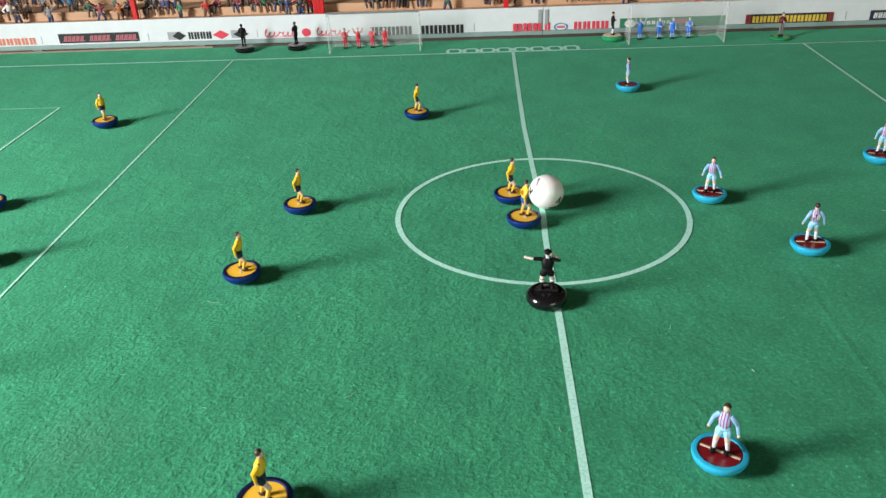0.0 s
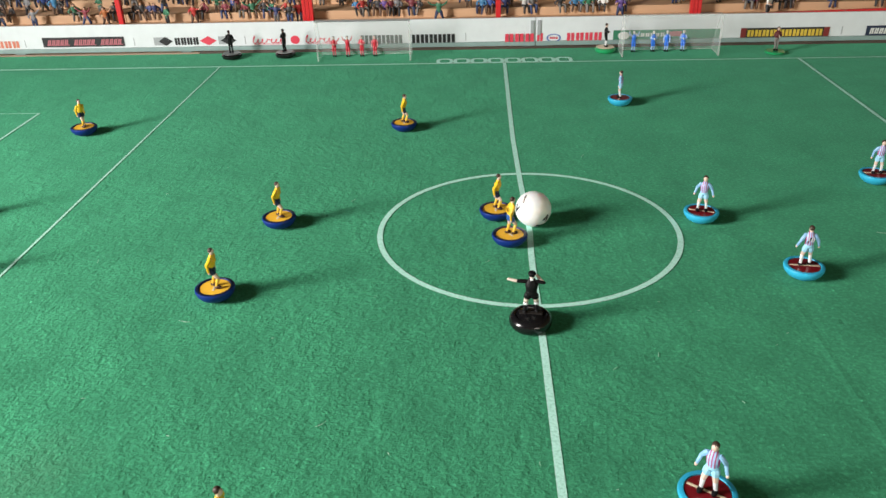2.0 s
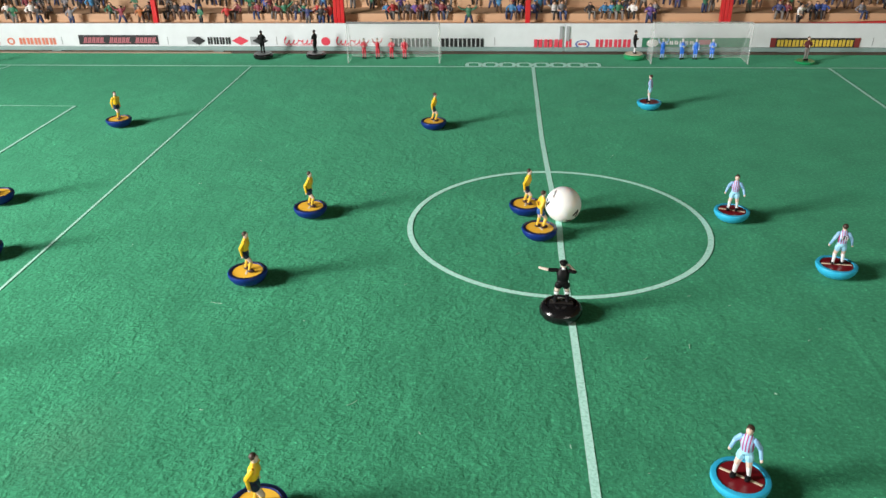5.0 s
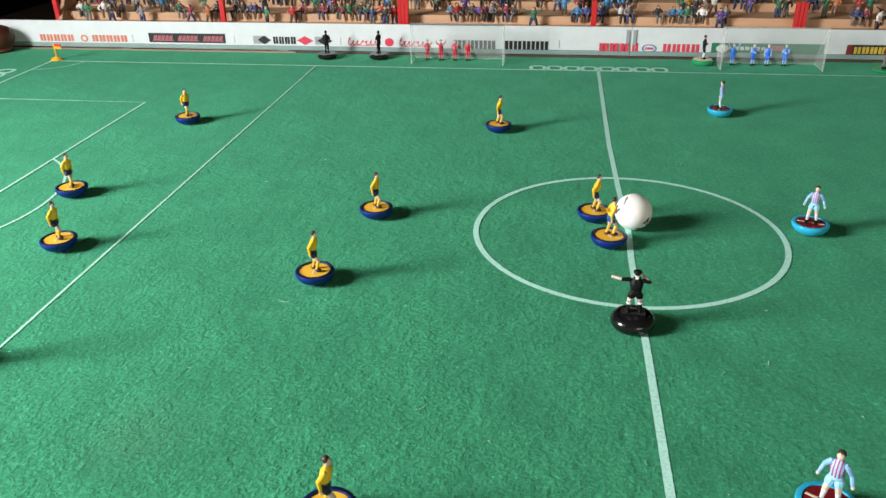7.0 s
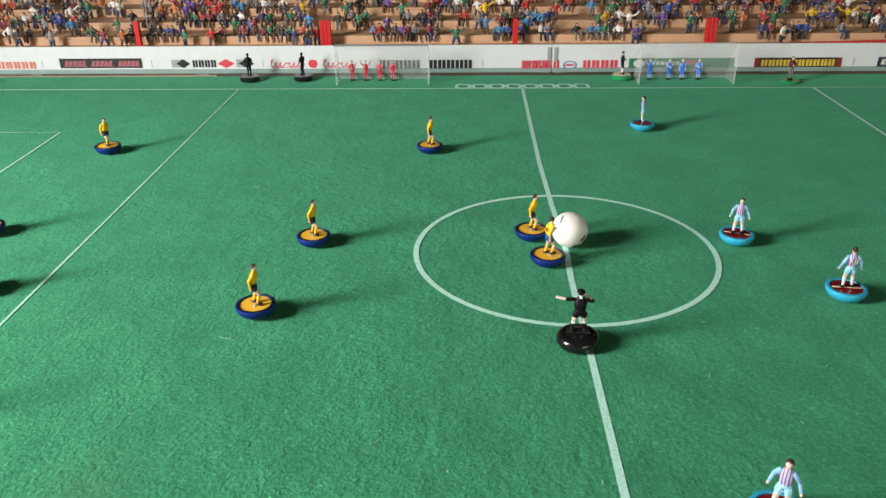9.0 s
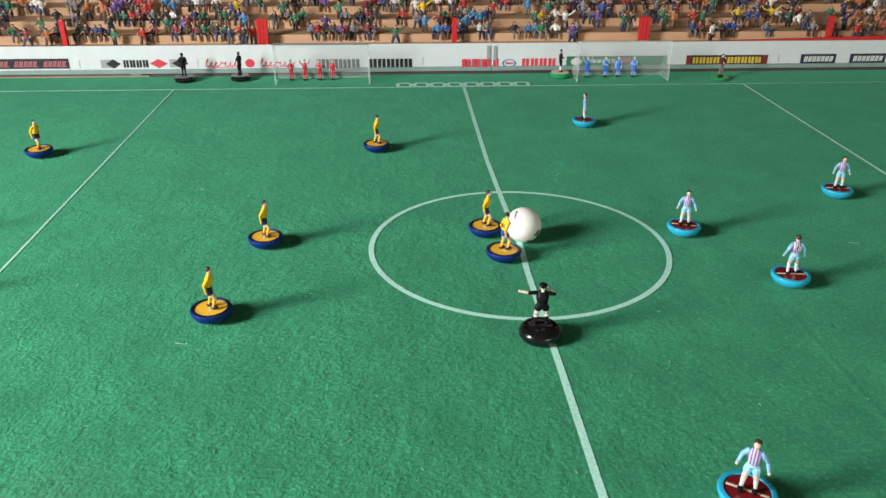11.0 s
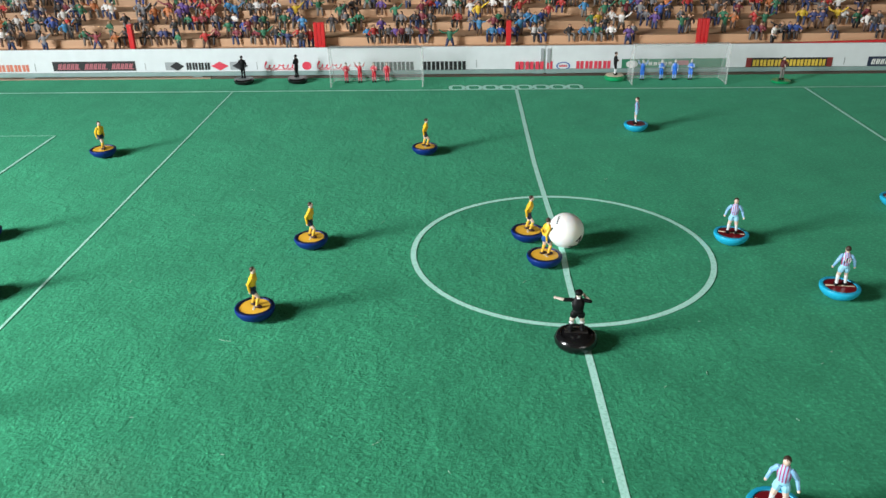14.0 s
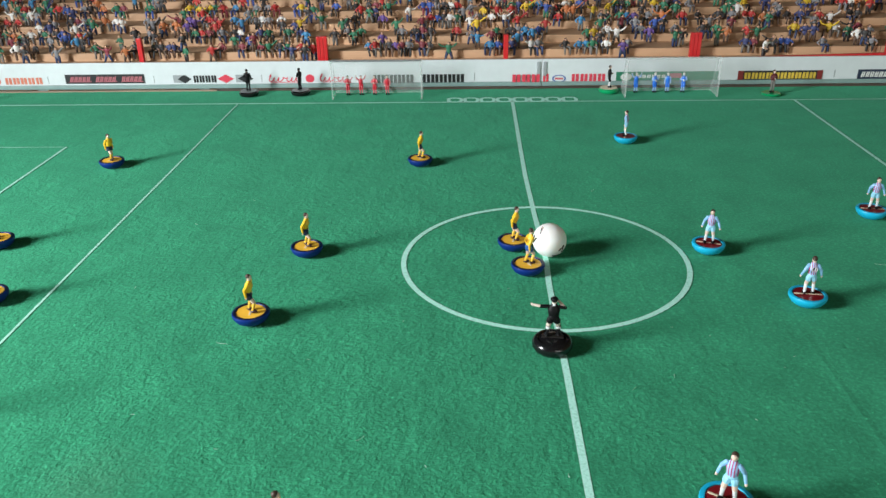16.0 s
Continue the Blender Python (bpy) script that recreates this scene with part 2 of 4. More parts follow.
def box(bm, x0, x1, y0, y1, z0, z1, mi=0, bevel=0.0):
    got = bmesh.ops.create_cube(bm, size=1.0)
    for v in got["verts"]:
        v.co = Vector((x0 + (v.co.x + 0.5) * (x1 - x0), y0 + (v.co.y + 0.5) * (y1 - y0), z0 + (v.co.z + 0.5) * (z1 - z0)))
    faces = {f for v in got["verts"] for f in v.link_faces}
    for f in faces:
        f.material_index = mi
    if bevel:
        edges = list({e for f in faces for e in f.edges})
        bmesh.ops.bevel(bm, geom=edges, offset=bevel, segments=2, affect="EDGES", profile=0.6)
    return bm


def boxed(*span, bevel=0.0):
    return box(bmesh.new(), *span, bevel=bevel)


def lathe(profile, seg=40):
    """A turned solid from (radius, height) pairs."""
    bm = bmesh.new()
    rings = []
    for r, z in profile:
        if r <= 1e-6:
            rings.append([bm.verts.new((0, 0, z))])
        else:
            rings.append([bm.verts.new((r * math.cos(2 * math.pi * i / seg), r * math.sin(2 * math.pi * i / seg), z)) for i in range(seg)])
    for a, b in zip(rings, rings[1:]):
        for i in range(seg):
            j = (i + 1) % seg
            if len(a) == 1 and len(b) > 1:
                bm.faces.new((a[0], b[j], b[i]))
            elif len(b) == 1 and len(a) > 1:
                bm.faces.new((a[i], a[j], b[0]))
            elif len(a) > 1:
                bm.faces.new((a[i], a[j], b[j], b[i]))
    bmesh.ops.recalc_face_normals(bm, faces=bm.faces)
    return bm


def tube(bm, p0, p1, r0, r1, mi=0, seg=8, flat=1.0, caps=True):
    """A tapered limb from p0 to p1 with rounded ends; flat squeezes it front to back."""
    p0, p1 = Vector(p0), Vector(p1)
    along = (p1 - p0)
    length = max(along.length, 1e-6)
    turn = along.to_track_quat("Z", "Y").to_matrix()
    steps = [(-0.8 * r0, 0.55 * r0), (0, r0), (length * 0.5, (r0 + r1) / 2), (length, r1), (length + 0.8 * r1, 0.55 * r1)] if caps else [(0, r0), (length, r1)]
    rings = []
    for h, r in steps:
        ring = []
        for i in range(seg):
            a = 2 * math.pi * i / seg
            v = turn @ Vector((r * math.cos(a), r * math.sin(a), h))
            ring.append(bm.verts.new(p0 + Vector((v.x, v.y * flat, v.z))))
        rings.append(ring)
    made = []
    for a, b in zip(rings, rings[1:]):
        for i in range(seg):
            j = (i + 1) % seg
            made.append(bm.faces.new((a[i], a[j], b[j], b[i])))
    made.append(bm.faces.new(rings[0][::-1]))
    made.append(bm.faces.new(rings[-1]))
    for f in made:
        f.material_index = mi


def blob(bm, c, rx, ry, rz, mi=0, u=10, v=7):
    got = bmesh.ops.create_uvsphere(bm, u_segments=u, v_segments=v, radius=1.0)
    for w in got["verts"]:
        w.co = Vector((c[0] + w.co.x * rx, c[1] + w.co.y * ry, c[2] + w.co.z * rz))
    for f in {f for w in got["verts"] for f in w.link_faces}:
        f.material_index = mi


def strip(bm, pts, width, z, closed=False):
    """A flat band of the given width along points of the ground."""
    pts = [Vector((p[0], p[1])) for p in pts]
    n = len(pts)
    left, right = [], []
    for i, p in enumerate(pts):
        a = pts[(i - 1) % n] if closed or i else p
        b = pts[(i + 1) % n] if closed or i < n - 1 else p
        d = (b - a).normalized()
        nrm = Vector((-d.y, d.x)) * width / 2
        left.append(bm.verts.new((p.x + nrm.x, p.y + nrm.y, z)))
        right.append(bm.verts.new((p.x - nrm.x, p.y - nrm.y, z)))
    for i in range(n if closed else n - 1):
        j = (i + 1) % n
        bm.faces.new((right[i], right[j], left[j], left[i]))
    return bm


# ---- room ----
def room():
    x0, x1, y0, y1, z0, z1, w = -1.08, 1.55, -1.6, 2.1, -0.75, 1.65, 0.12
    k = 1 / U

    def slab(name, span, mat, label, category):
        bm = boxed(*[v * k for v in span])
        tagged(part(name, bm, mat, smooth=False), label, category, kind="structure")

    slab("floor", (x0 - w, x1 + w, y0 - w, y1 + w, z0 - 0.1, z0), FLOOR_WOOD, "dark brown wooden floor of the dim room", "floor")
    slab("ceiling", (x0 - w, x1 + w, y0 - w, y1 + w, z1, z1 + 0.1), CEILING_PAINT, "plain dim brown ceiling of the room", "ceiling")
    slab("wall_north", (x0 - w, x1 + w, y1, y1 + w, z0, z1), DARK_WOOD, "very dark wooden wall behind the toy stadium", "wall")
    slab("wall_east", (x1, x1 + w, y0, y1, z0, z1), WALL_PAINT, "plain beige painted wall of the room", "wall")
    # the window wall and the wall of the added fill window, openings cut through
    bm = bmesh.new()
    for span in ((y0, WINDOW_Y[0], z0, z1), (WINDOW_Y[1], y1, z0, z1), (WINDOW_Y[0], WINDOW_Y[1], z0, WINDOW_Z[0]), (WINDOW_Y[0], WINDOW_Y[1], WINDOW_Z[1], z1)):
        box(bm, (x0 - w) * k, x0 * k, span[0] * k, span[1] * k, span[2] * k, span[3] * k)
    tagged(part("wall_west", bm, DARK_WOOD, smooth=False), "very dark wooden wall with a bright window", "wall", kind="structure")
    bm = bmesh.new()
    for span in ((x0 - w, SOUTH_X[0], z0, z1), (SOUTH_X[1], x1 + w, z0, z1), (SOUTH_X[0], SOUTH_X[1], z0, SOUTH_Z[0]), (SOUTH_X[0], SOUTH_X[1], SOUTH_Z[1], z1)):
        box(bm, span[0] * k, span[1] * k, (y0 - w) * k, y0 * k, span[2] * k, span[3] * k)
    tagged(part("wall_south", bm, WALL_PAINT, smooth=False), "plain beige painted wall with an added opening for fill light", "wall", kind="structure")
    f = 0.045 * k

    def window(name, x, y, z, turn, half, high):
        win = thing(name, x * k, y * k, z * k, turn, "white framed window, out of view, that lets light in", "window", kind="structure")
        h, zt = half * k, high * k
        bm = bmesh.new()
        for span in ((-h, -h + f, 0, zt), (h - f, h, 0, zt), (-h + f, h - f, 0, f), (-h + f, h - f, zt - f, zt)):
            box(bm, -0.02 * k, 0.02 * k, *span)
        part("window_frame", bm, WHITE_PAINT, win, smooth=False)

    window("window_1", x0 - 0.09, sum(WINDOW_Y) / 2, WINDOW_Z[0], 0, (WINDOW_Y[1] - WINDOW_Y[0]) / 2, WINDOW_Z[1] - WINDOW_Z[0])
    # unseen, added only to go with the fill that lifts hoarding and crowd
    window("fill_window", sum(SOUTH_X) / 2, y0 - 0.09, SOUTH_Z[0], 90, (SOUTH_X[1] - SOUTH_X[0]) / 2, SOUTH_Z[1] - SOUTH_Z[0])


room()


# ---- table, cloth and printed lines ----
def table():
    t = thing("games_table", 0, 1.2, -0.75 / U, 0, "brown wooden table carrying the green pitch and the stand", "table")
    h = 0.75 / U
    part("tabletop", boxed(-9.2, 9.2, -7.0, 7.6, h - 0.32, h - 0.03, bevel=0.03), TABLE_WOOD, t, smooth=False)
    for x in (-8.6, 8.6):
        for y in (-6.4, 7.0):
            part("leg", boxed(x - 0.3, x + 0.3, y - 0.3, y + 0.3, 0, h - 0.32, bevel=0.03), TABLE_WOOD, t, smooth=False)


table()
CLOTH_EDGE = 4.69
cloth = tagged(part("pitch_cloth", boxed(-8.3, 8.3, -5.3, CLOTH_EDGE, -0.03, 0.0), FELT, smooth=False),
               "green felt football pitch cloth with worn white printed lines", "pitch cloth")
TOUCH, GOAL_X, SHOOT, BOX_X, BOX_Y, ZL = 4.087, 6.535, 3.232, 4.545, 2.503, 0.0025


def arc(cx, cy, rx, ry, a0, a1, n):
    return [(cx + rx * math.cos(a0 + (a1 - a0) * i / n), cy + ry * math.sin(a0 + (a1 - a0) * i / n)) for i in range(n + 1)]


def pitch_lines():
    def line(bm, mat=FAINT_LINE):
        part("line", bm, mat, cloth, "worn white printed pitch line", smooth=False)

    half = [(0.0, TOUCH), (-0.006, 2.4), (-0.007, 1.65), (0.003, 1.15), (0.011, 0.75), (0.025, 0.3), (0.033, -0.05), (0.022, -0.35), (0.021, -0.6), (0.026, -1.4), (0.023, -2.5), (0.023, -TOUCH)]
    line(strip(bmesh.new(), half, 0.038, ZL), LINE)
    line(strip(bmesh.new(), arc(0.02, -0.012, 0.974, 0.932, 0, 2 * math.pi, 96)[:-1], 0.036, ZL + 0.0008, closed=True), LINE)
    for s in (1, -1):
        line(strip(bmesh.new(), [(-GOAL_X, s * TOUCH), (GOAL_X, s * TOUCH)], 0.032, ZL + 0.0004))
        line(strip(bmesh.new(), [(s * GOAL_X, -TOUCH), (s * GOAL_X, TOUCH)], 0.030, ZL + 0.0012))
        line(strip(bmesh.new(), [(s * SHOOT, -TOUCH), (s * SHOOT, TOUCH)], 0.031 if s > 0 else 0.017, ZL + 0.0008), LINE if s > 0 else FAINT_LINE)
        line(strip(bmesh.new(), [(s * GOAL_X, -BOX_Y), (s * BOX_X, -BOX_Y), (s * BOX_X, BOX_Y), (s * GOAL_X, BOX_Y)], 0.024, ZL + 0.0016))
        a = math.acos((5.18 - BOX_X) / 1.1)
        mid = math.pi if s > 0 else 0.0
        line(strip(bmesh.new(), arc(s * 5.18, 0, 1.1, 1.1, mid - a, mid + a, 30), 0.022, ZL + 0.0012))
        for e in (1, -1):
            d0 = math.atan2(-e, -s)
            line(strip(bmesh.new(), arc(s * GOAL_X, e * TOUCH, 0.42, 0.42, d0 - math.pi / 4, d0 + math.pi / 4, 12), 0.016, ZL + 0.002))
    # a maker's mark behind the lines, drawn as a row of plain rounded outlines
    for cx, cy, vert in ((0.0, 4.178, False), (-6.80, 2.9, True)):
        for i in range(8):
            bm = bmesh.new()
            o = (i - 3.5) * 0.192
            pts = []
            for j in range(20):
                a = 2 * math.pi * j / 20
                ca, sa = math.cos(a), math.sin(a)
                px = 0.076 * math.copysign(abs(ca) ** 0.6, ca) + o
                py = 0.084 * math.copysign(abs(sa) ** 0.6, sa)
                pts.append((cx - py, cy + px) if vert else (cx + px, cy + py))
            strip(bm, pts, 0.042, ZL + 0.001, closed=True)
            part("printed_mark", bm, LINE, cloth, "pale printed maker's mark as outlined shapes", smooth=False)


pitch_lines()


# ---- hoardings along the far side ----
FENCE_Y, FENCE_TOP = 4.735, 0.352


def letters(bm, x0, x1, z0, z1, n, slant=0.0, fill=0.72, mi=0, y=0.0):
    """Plain bars, a pair for each letter of a word that stays unlettered."""
    step = (x1 - x0) / n
    for i in range(n):
        a = x0 + step * (i + 0.5 * (1 - fill))
        w = step * fill
        for o in (0.0, 0.57):
            quad(bm, a + w * o, a + w * (o + 0.43), z0, z1, y, slant, mi)


def quad(bm, x0, x1, z0, z1, y, slant=0.0, mi=0, t=0.002):
    """A thin flat plate standing on a board and facing the pitch."""
    vs = [bm.verts.new((x + slant * (z - z0), yy, z)) for yy in (y - t, y) for x, z in ((x0, z0), (x1, z0), (x1, z1), (x0, z1))]
    a, b = vs[:4], vs[4:]
    fs = [bm.faces.new(a)]
    for i in range(4):
        j = (i + 1) % 4
        fs.append(bm.faces.new((a[j], a[i], b[i], b[j])))
    for f in fs:
        f.material_index = mi


def oval(bm, cx, cz, rx, rz, y, hole=0.0, mi=0, n=28):
    """A flat disc or ring facing the pitch."""
    out = [bm.verts.new((cx + rx * math.cos(2 * math.pi * i / n), y, cz + rz * math.sin(2 * math.pi * i / n))) for i in range(n)]
    if hole:
        inn = [bm.verts.new((cx + hole * rx * math.cos(2 * math.pi * i / n), y, cz + hole * rz * math.sin(2 * math.pi * i / n))) for i in range(n)]
        fs = [bm.faces.new((out[i], out[(i + 1) % n], inn[(i + 1) % n], inn[i])) for i in range(n)]
    else:
        fs = [bm.faces.new(out)]
    for f in fs:
        f.material_index = mi


def diamond(bm, x0, x1, z0, z1, y, mi=0):
    cx, cz = (x0 + x1) / 2, (z0 + z1) / 2
    bm.faces.new([bm.verts.new(p) for p in ((x0, y, cz), (cx, y, z0), (x1, y, cz), (cx, y, z1))]).material_index = mi


def ink(name, c):
    return material("print_" + name, c, 0.5, vary=0.06, scale=400)


ORANGE_INK, RED_INK, PINK_INK = ink("orange", (0.66, 0.20, 0.13)), ink("red", (0.70, 0.05, 0.09)), ink("pink", (0.48, 0.14, 0.17))
GREY_INK, NAVY_INK, YELLOW_INK = ink("grey", (0.35, 0.37, 0.39)), ink("navy", (0.015, 0.025, 0.06)), ink("yellow", (0.72, 0.50, 0.06))
GREEN_INK, WHITE_INK, MAROON_INK = ink("green", (0.03, 0.20, 0.11)), ink("white", (0.75, 0.75, 0.73)), ink("maroon", (0.22, 0.02, 0.02))
BLUE_INK = ink("blue", (0.10, 0.16, 0.42))


def hoarding(x0, x1, label):
    h = thing("hoarding", (x0 + x1) / 2, FENCE_Y, 0.0, 0, label, "hoarding", "hoardings round the pitch")
    w = (x1 - x0) / 2
    part("board", boxed(-w, w, 0.0, 0.035, 0.078, FENCE_TOP, bevel=0.004), WHITE_BOARD, h, smooth=False)
    part("plinth", boxed(-w, w, -0.012, 0.05, 0.026, 0.077, bevel=0.006), PLINTH, h, "grey-green plinth rail", smooth=False)
    n = max(2, int(w))
    for i in range(n + 1):
        x = -w + 0.08 + (2 * w - 0.16) * i / n
        part("foot", boxed(x - 0.06, x + 0.06, 0.0, 0.06, -0.03, 0.026), PLINTH, h, smooth=False)
    return h, (x0 + x1) / 2


def advert(parent, cx, name, mats, label, draw):
    bm = bmesh.new()
    draw(bm)
    for v in bm.verts:
        v.co.x -= cx
    part(name, bm, mats, parent, label, smooth=False)


Y1, Y2 = -0.0022, -0.0046
left_hoarding, LC = hoarding(-8.05, 0.384, "long white hoarding board with printed advertisements on a grey-green plinth")
right_hoarding, RC = hoarding(0.388, 8.0, "white hoarding board with dark and green advertisements on its plinth")


def ads():
    L, R = (left_hoarding, LC), (right_hoarding, RC)

    def lamp_ad(bm):
        for a, b in ((-7.08, -6.60), (-6.36, -5.87)):
            letters(bm, a, b, 0.096, 0.178, 5, fill=0.8, y=Y1)
        oval(bm, -6.46, 0.135, 0.05, 0.045, Y1 - 0.001, 0.55)

    advert(*L, "advert", [ORANGE_INK], "orange printed word marks", lamp_ad)

    def black_ad(bm):
        quad(bm, -5.58, -4.567, 0.098, 0.213, Y1)
        for a in (-5.53, -5.20, -4.87):
            letters(bm, a, a + 0.26, 0.125, 0.185, 5, slant=0.35, fill=0.75, mi=1, y=Y2)
            quad(bm, a, a + 0.28, 0.118, 0.128, Y2, mi=1)

    advert(*L, "advert", [INK, PINK_INK], "black panel with three pinkish slanted word marks", black_ad)

    def film_ad(bm):
        letters(bm, -3.955, -3.655, 0.102, 0.188, 4, fill=0.8, y=Y1)
        for a, b, m in ((-4.13, -3.995, 0), (-3.625, -3.455, 1), (-3.37, -3.215, 0)):
            diamond(bm, a - 0.02, b + 0.02, 0.092, 0.20, Y2, m)
        quad(bm, -4.205, -4.03, 0.10, 0.195, Y1, mi=2)
        quad(bm, -3.415, -3.27, 0.10, 0.195, Y1, mi=2)

    advert(*L, "advert", [INK, RED_INK, GREY_INK], "black word mark between black and red diamonds", film_ad)

    def drink_ad(bm):
        for a, b in ((-3.01, -2.62), (-2.37, -1.98)):
            # one looping stroke that leans forward, with two tall bows
            def bow(u):
                w = 2 * math.pi * 7 * u
                z = 0.024 * math.sin(w) + 0.040 * max(0.0, math.cos(2 * math.pi * (u * 2 - 0.06))) ** 8
                return Vector((a + (b - a) * u + 0.016 * math.cos(w) + 0.4 * z, 0.130 + z))

            for k in range(168):
                p, q = bow(k / 168), bow((k + 1) / 168)
                o = Vector((p.y - q.y, q.x - p.x)).normalized() * 0.0055
                bm.faces.new([bm.verts.new((v.x, Y1 - 0.000002 * k, v.y)) for v in (p - o, q - o, q + o, p + o)])
            quad(bm, a + 0.03, b, 0.092, 0.098, Y1)
        oval(bm, -2.485, 0.14, 0.055, 0.05, Y1 - 0.001)

    advert(*L, "advert", [RED_INK], "red slanted script marks with a red disc", drink_ad)

    def appliance_ad(bm):
        letters(bm, -1.70, -1.19, 0.078, 0.178, 5, fill=0.86, y=Y1)
        letters(bm, -1.088, -0.563, 0.078, 0.178, 5, fill=0.86, y=Y1)

    advert(*L, "advert", [INK], "heavy black word marks", appliance_ad)

    def fuel_ad_left(bm):
        letters(bm, 0.015, 0.375, 0.076, 0.170, 3, fill=0.80, y=Y1 - 0.012)

    advert(*L, "advert", [RED_INK], "red word mark", fuel_ad_left)

    def fuel_ad(bm):
        letters(bm, 0.40, 0.475, 0.076, 0.170, 1, fill=0.9, y=Y1)
        letters(bm, 0.745, 1.173, 0.072, 0.168, 4, fill=0.80, y=Y1)
        oval(bm, 0.60, 0.112, 0.085, 0.048, Y1 - 0.001, 0.78, 1)
        letters(bm, 0.55, 0.65, 0.10, 0.125, 4, fill=0.7, y=Y1)

    advert(*R, "advert", [RED_INK, BLUE_INK], "red word marks round a blue oval ring", fuel_ad)

    def green_ad(bm):
        quad(bm, 1.297, 2.533, 0.080, 0.188, Y1)
        oval(bm, 1.42, 0.125, 0.07, 0.045, Y2, 0.0, 1)
        quad(bm, 1.951, 2.09, 0.11, 0.165, Y2, mi=2)
        letters(bm, 1.55, 1.90, 0.11, 0.15, 6, fill=0.7, mi=1, y=Y2)

    advert(*R, "advert", [GREEN_INK, WHITE_INK, PINK_INK], "dark green panel with a pale badge", green_ad)

    def meat_ad(bm):
        quad(bm, 2.773, 3.787, 0.080, 0.188, Y1)
        quad(bm, 2.773, 2.835, 0.080, 0.188, Y2, mi=1)
        quad(bm, 3.725, 3.787, 0.080, 0.188, Y2, mi=1)
        letters(bm, 2.845, 3.715, 0.090, 0.165, 10, fill=0.82, mi=2, y=Y2)

    advert(*R, "advert", [INK, MAROON_INK, YELLOW_INK], "black panel with yellow word mark and maroon ends", meat_ad)

    def bitter_ad(bm):
        for a, b in ((4.207, 4.651), (4.831, 5.285), (5.46, 5.91)):
            quad(bm, a, b, 0.080, 0.192, Y1)
            letters(bm, a + 0.035, b - 0.035, 0.10, 0.165, 7, slant=0.15, fill=0.75, mi=1, y=Y2)

    advert(*R, "advert", [NAVY_INK, WHITE_INK], "navy panels with white word marks", bitter_ad)

    for x, par, c in ((0.345, left_hoarding, LC), (0.424, right_hoarding, RC)):
        bm = boxed(x - c - 0.02, x - c + 0.02, -0.014, 0.04, 0.15, FENCE_TOP - 0.03, bevel=0.004)
        part("clip", bm, CLIP_PLASTIC, par, "grey joining clip", smooth=False)
    # board joints and paper edges
    for x, par, c in ((-4.45, left_hoarding, LC), (-3.09, left_hoarding, LC), (-0.44, left_hoarding, LC), (-5.80, left_hoarding, LC), (3.93, right_hoarding, RC)):
        bm = boxed(x - c - 0.004, x - c + 0.004, -0.003, 0.01, 0.10, 0.19)
        part("paper_edge", bm, GREY_INK, par, smooth=False)


ads()


def corner_knob():
    k = thing("wooden_knob", -7.52, 4.51, ZL, 0, "reddish-brown turned wooden knob standing by the hoarding", "wooden knob")
    prof = [(0, 0), (0.15, 0), (0.17, 0.02), (0.16, 0.05), (0.185, 0.09), (0.212, 0.15), (0.208, 0.22), (0.18, 0.275), (0.115, 0.31), (0.05, 0.322), (0, 0.324)]
    part("turned_body", lathe(prof, 40), wood_material("reddish_wood", (0.10, 0.024, 0.012), 60, 0.3, 0.5), k)


corner_knob()
pb = thing("edging_strip", 0, 0, -0.03, 0, "bare pale wooden edging strip below the hoarding", "edging strip")
part("pale_strip", boxed(-8.05, -3.66, 4.692, 4.73, 0.0, 0.045, bevel=0.004), wood_material("pale_strip", (0.36, 0.25, 0.18)), pb, smooth=False)
part("dark_strip", boxed(-3.655, 8.0, 4.705, 4.73, 0.0, 0.052, bevel=0.004), wood_material("brown_strip", (0.075, 0.052, 0.040)), pb, "dark brown wooden strip", smooth=False)

# ---- terraced wooden stand ----
DECK, RISE, RUN, STEP_Y, TIERS = 0.31, 0.097, 0.42, 5.05, 6
STAND_X0, STAND_X1 = -6.92, 6.98


def stand_end(y):
    """The splayed left end of the stand."""
    return -6.80 - 0.33 * (y - 4.9)


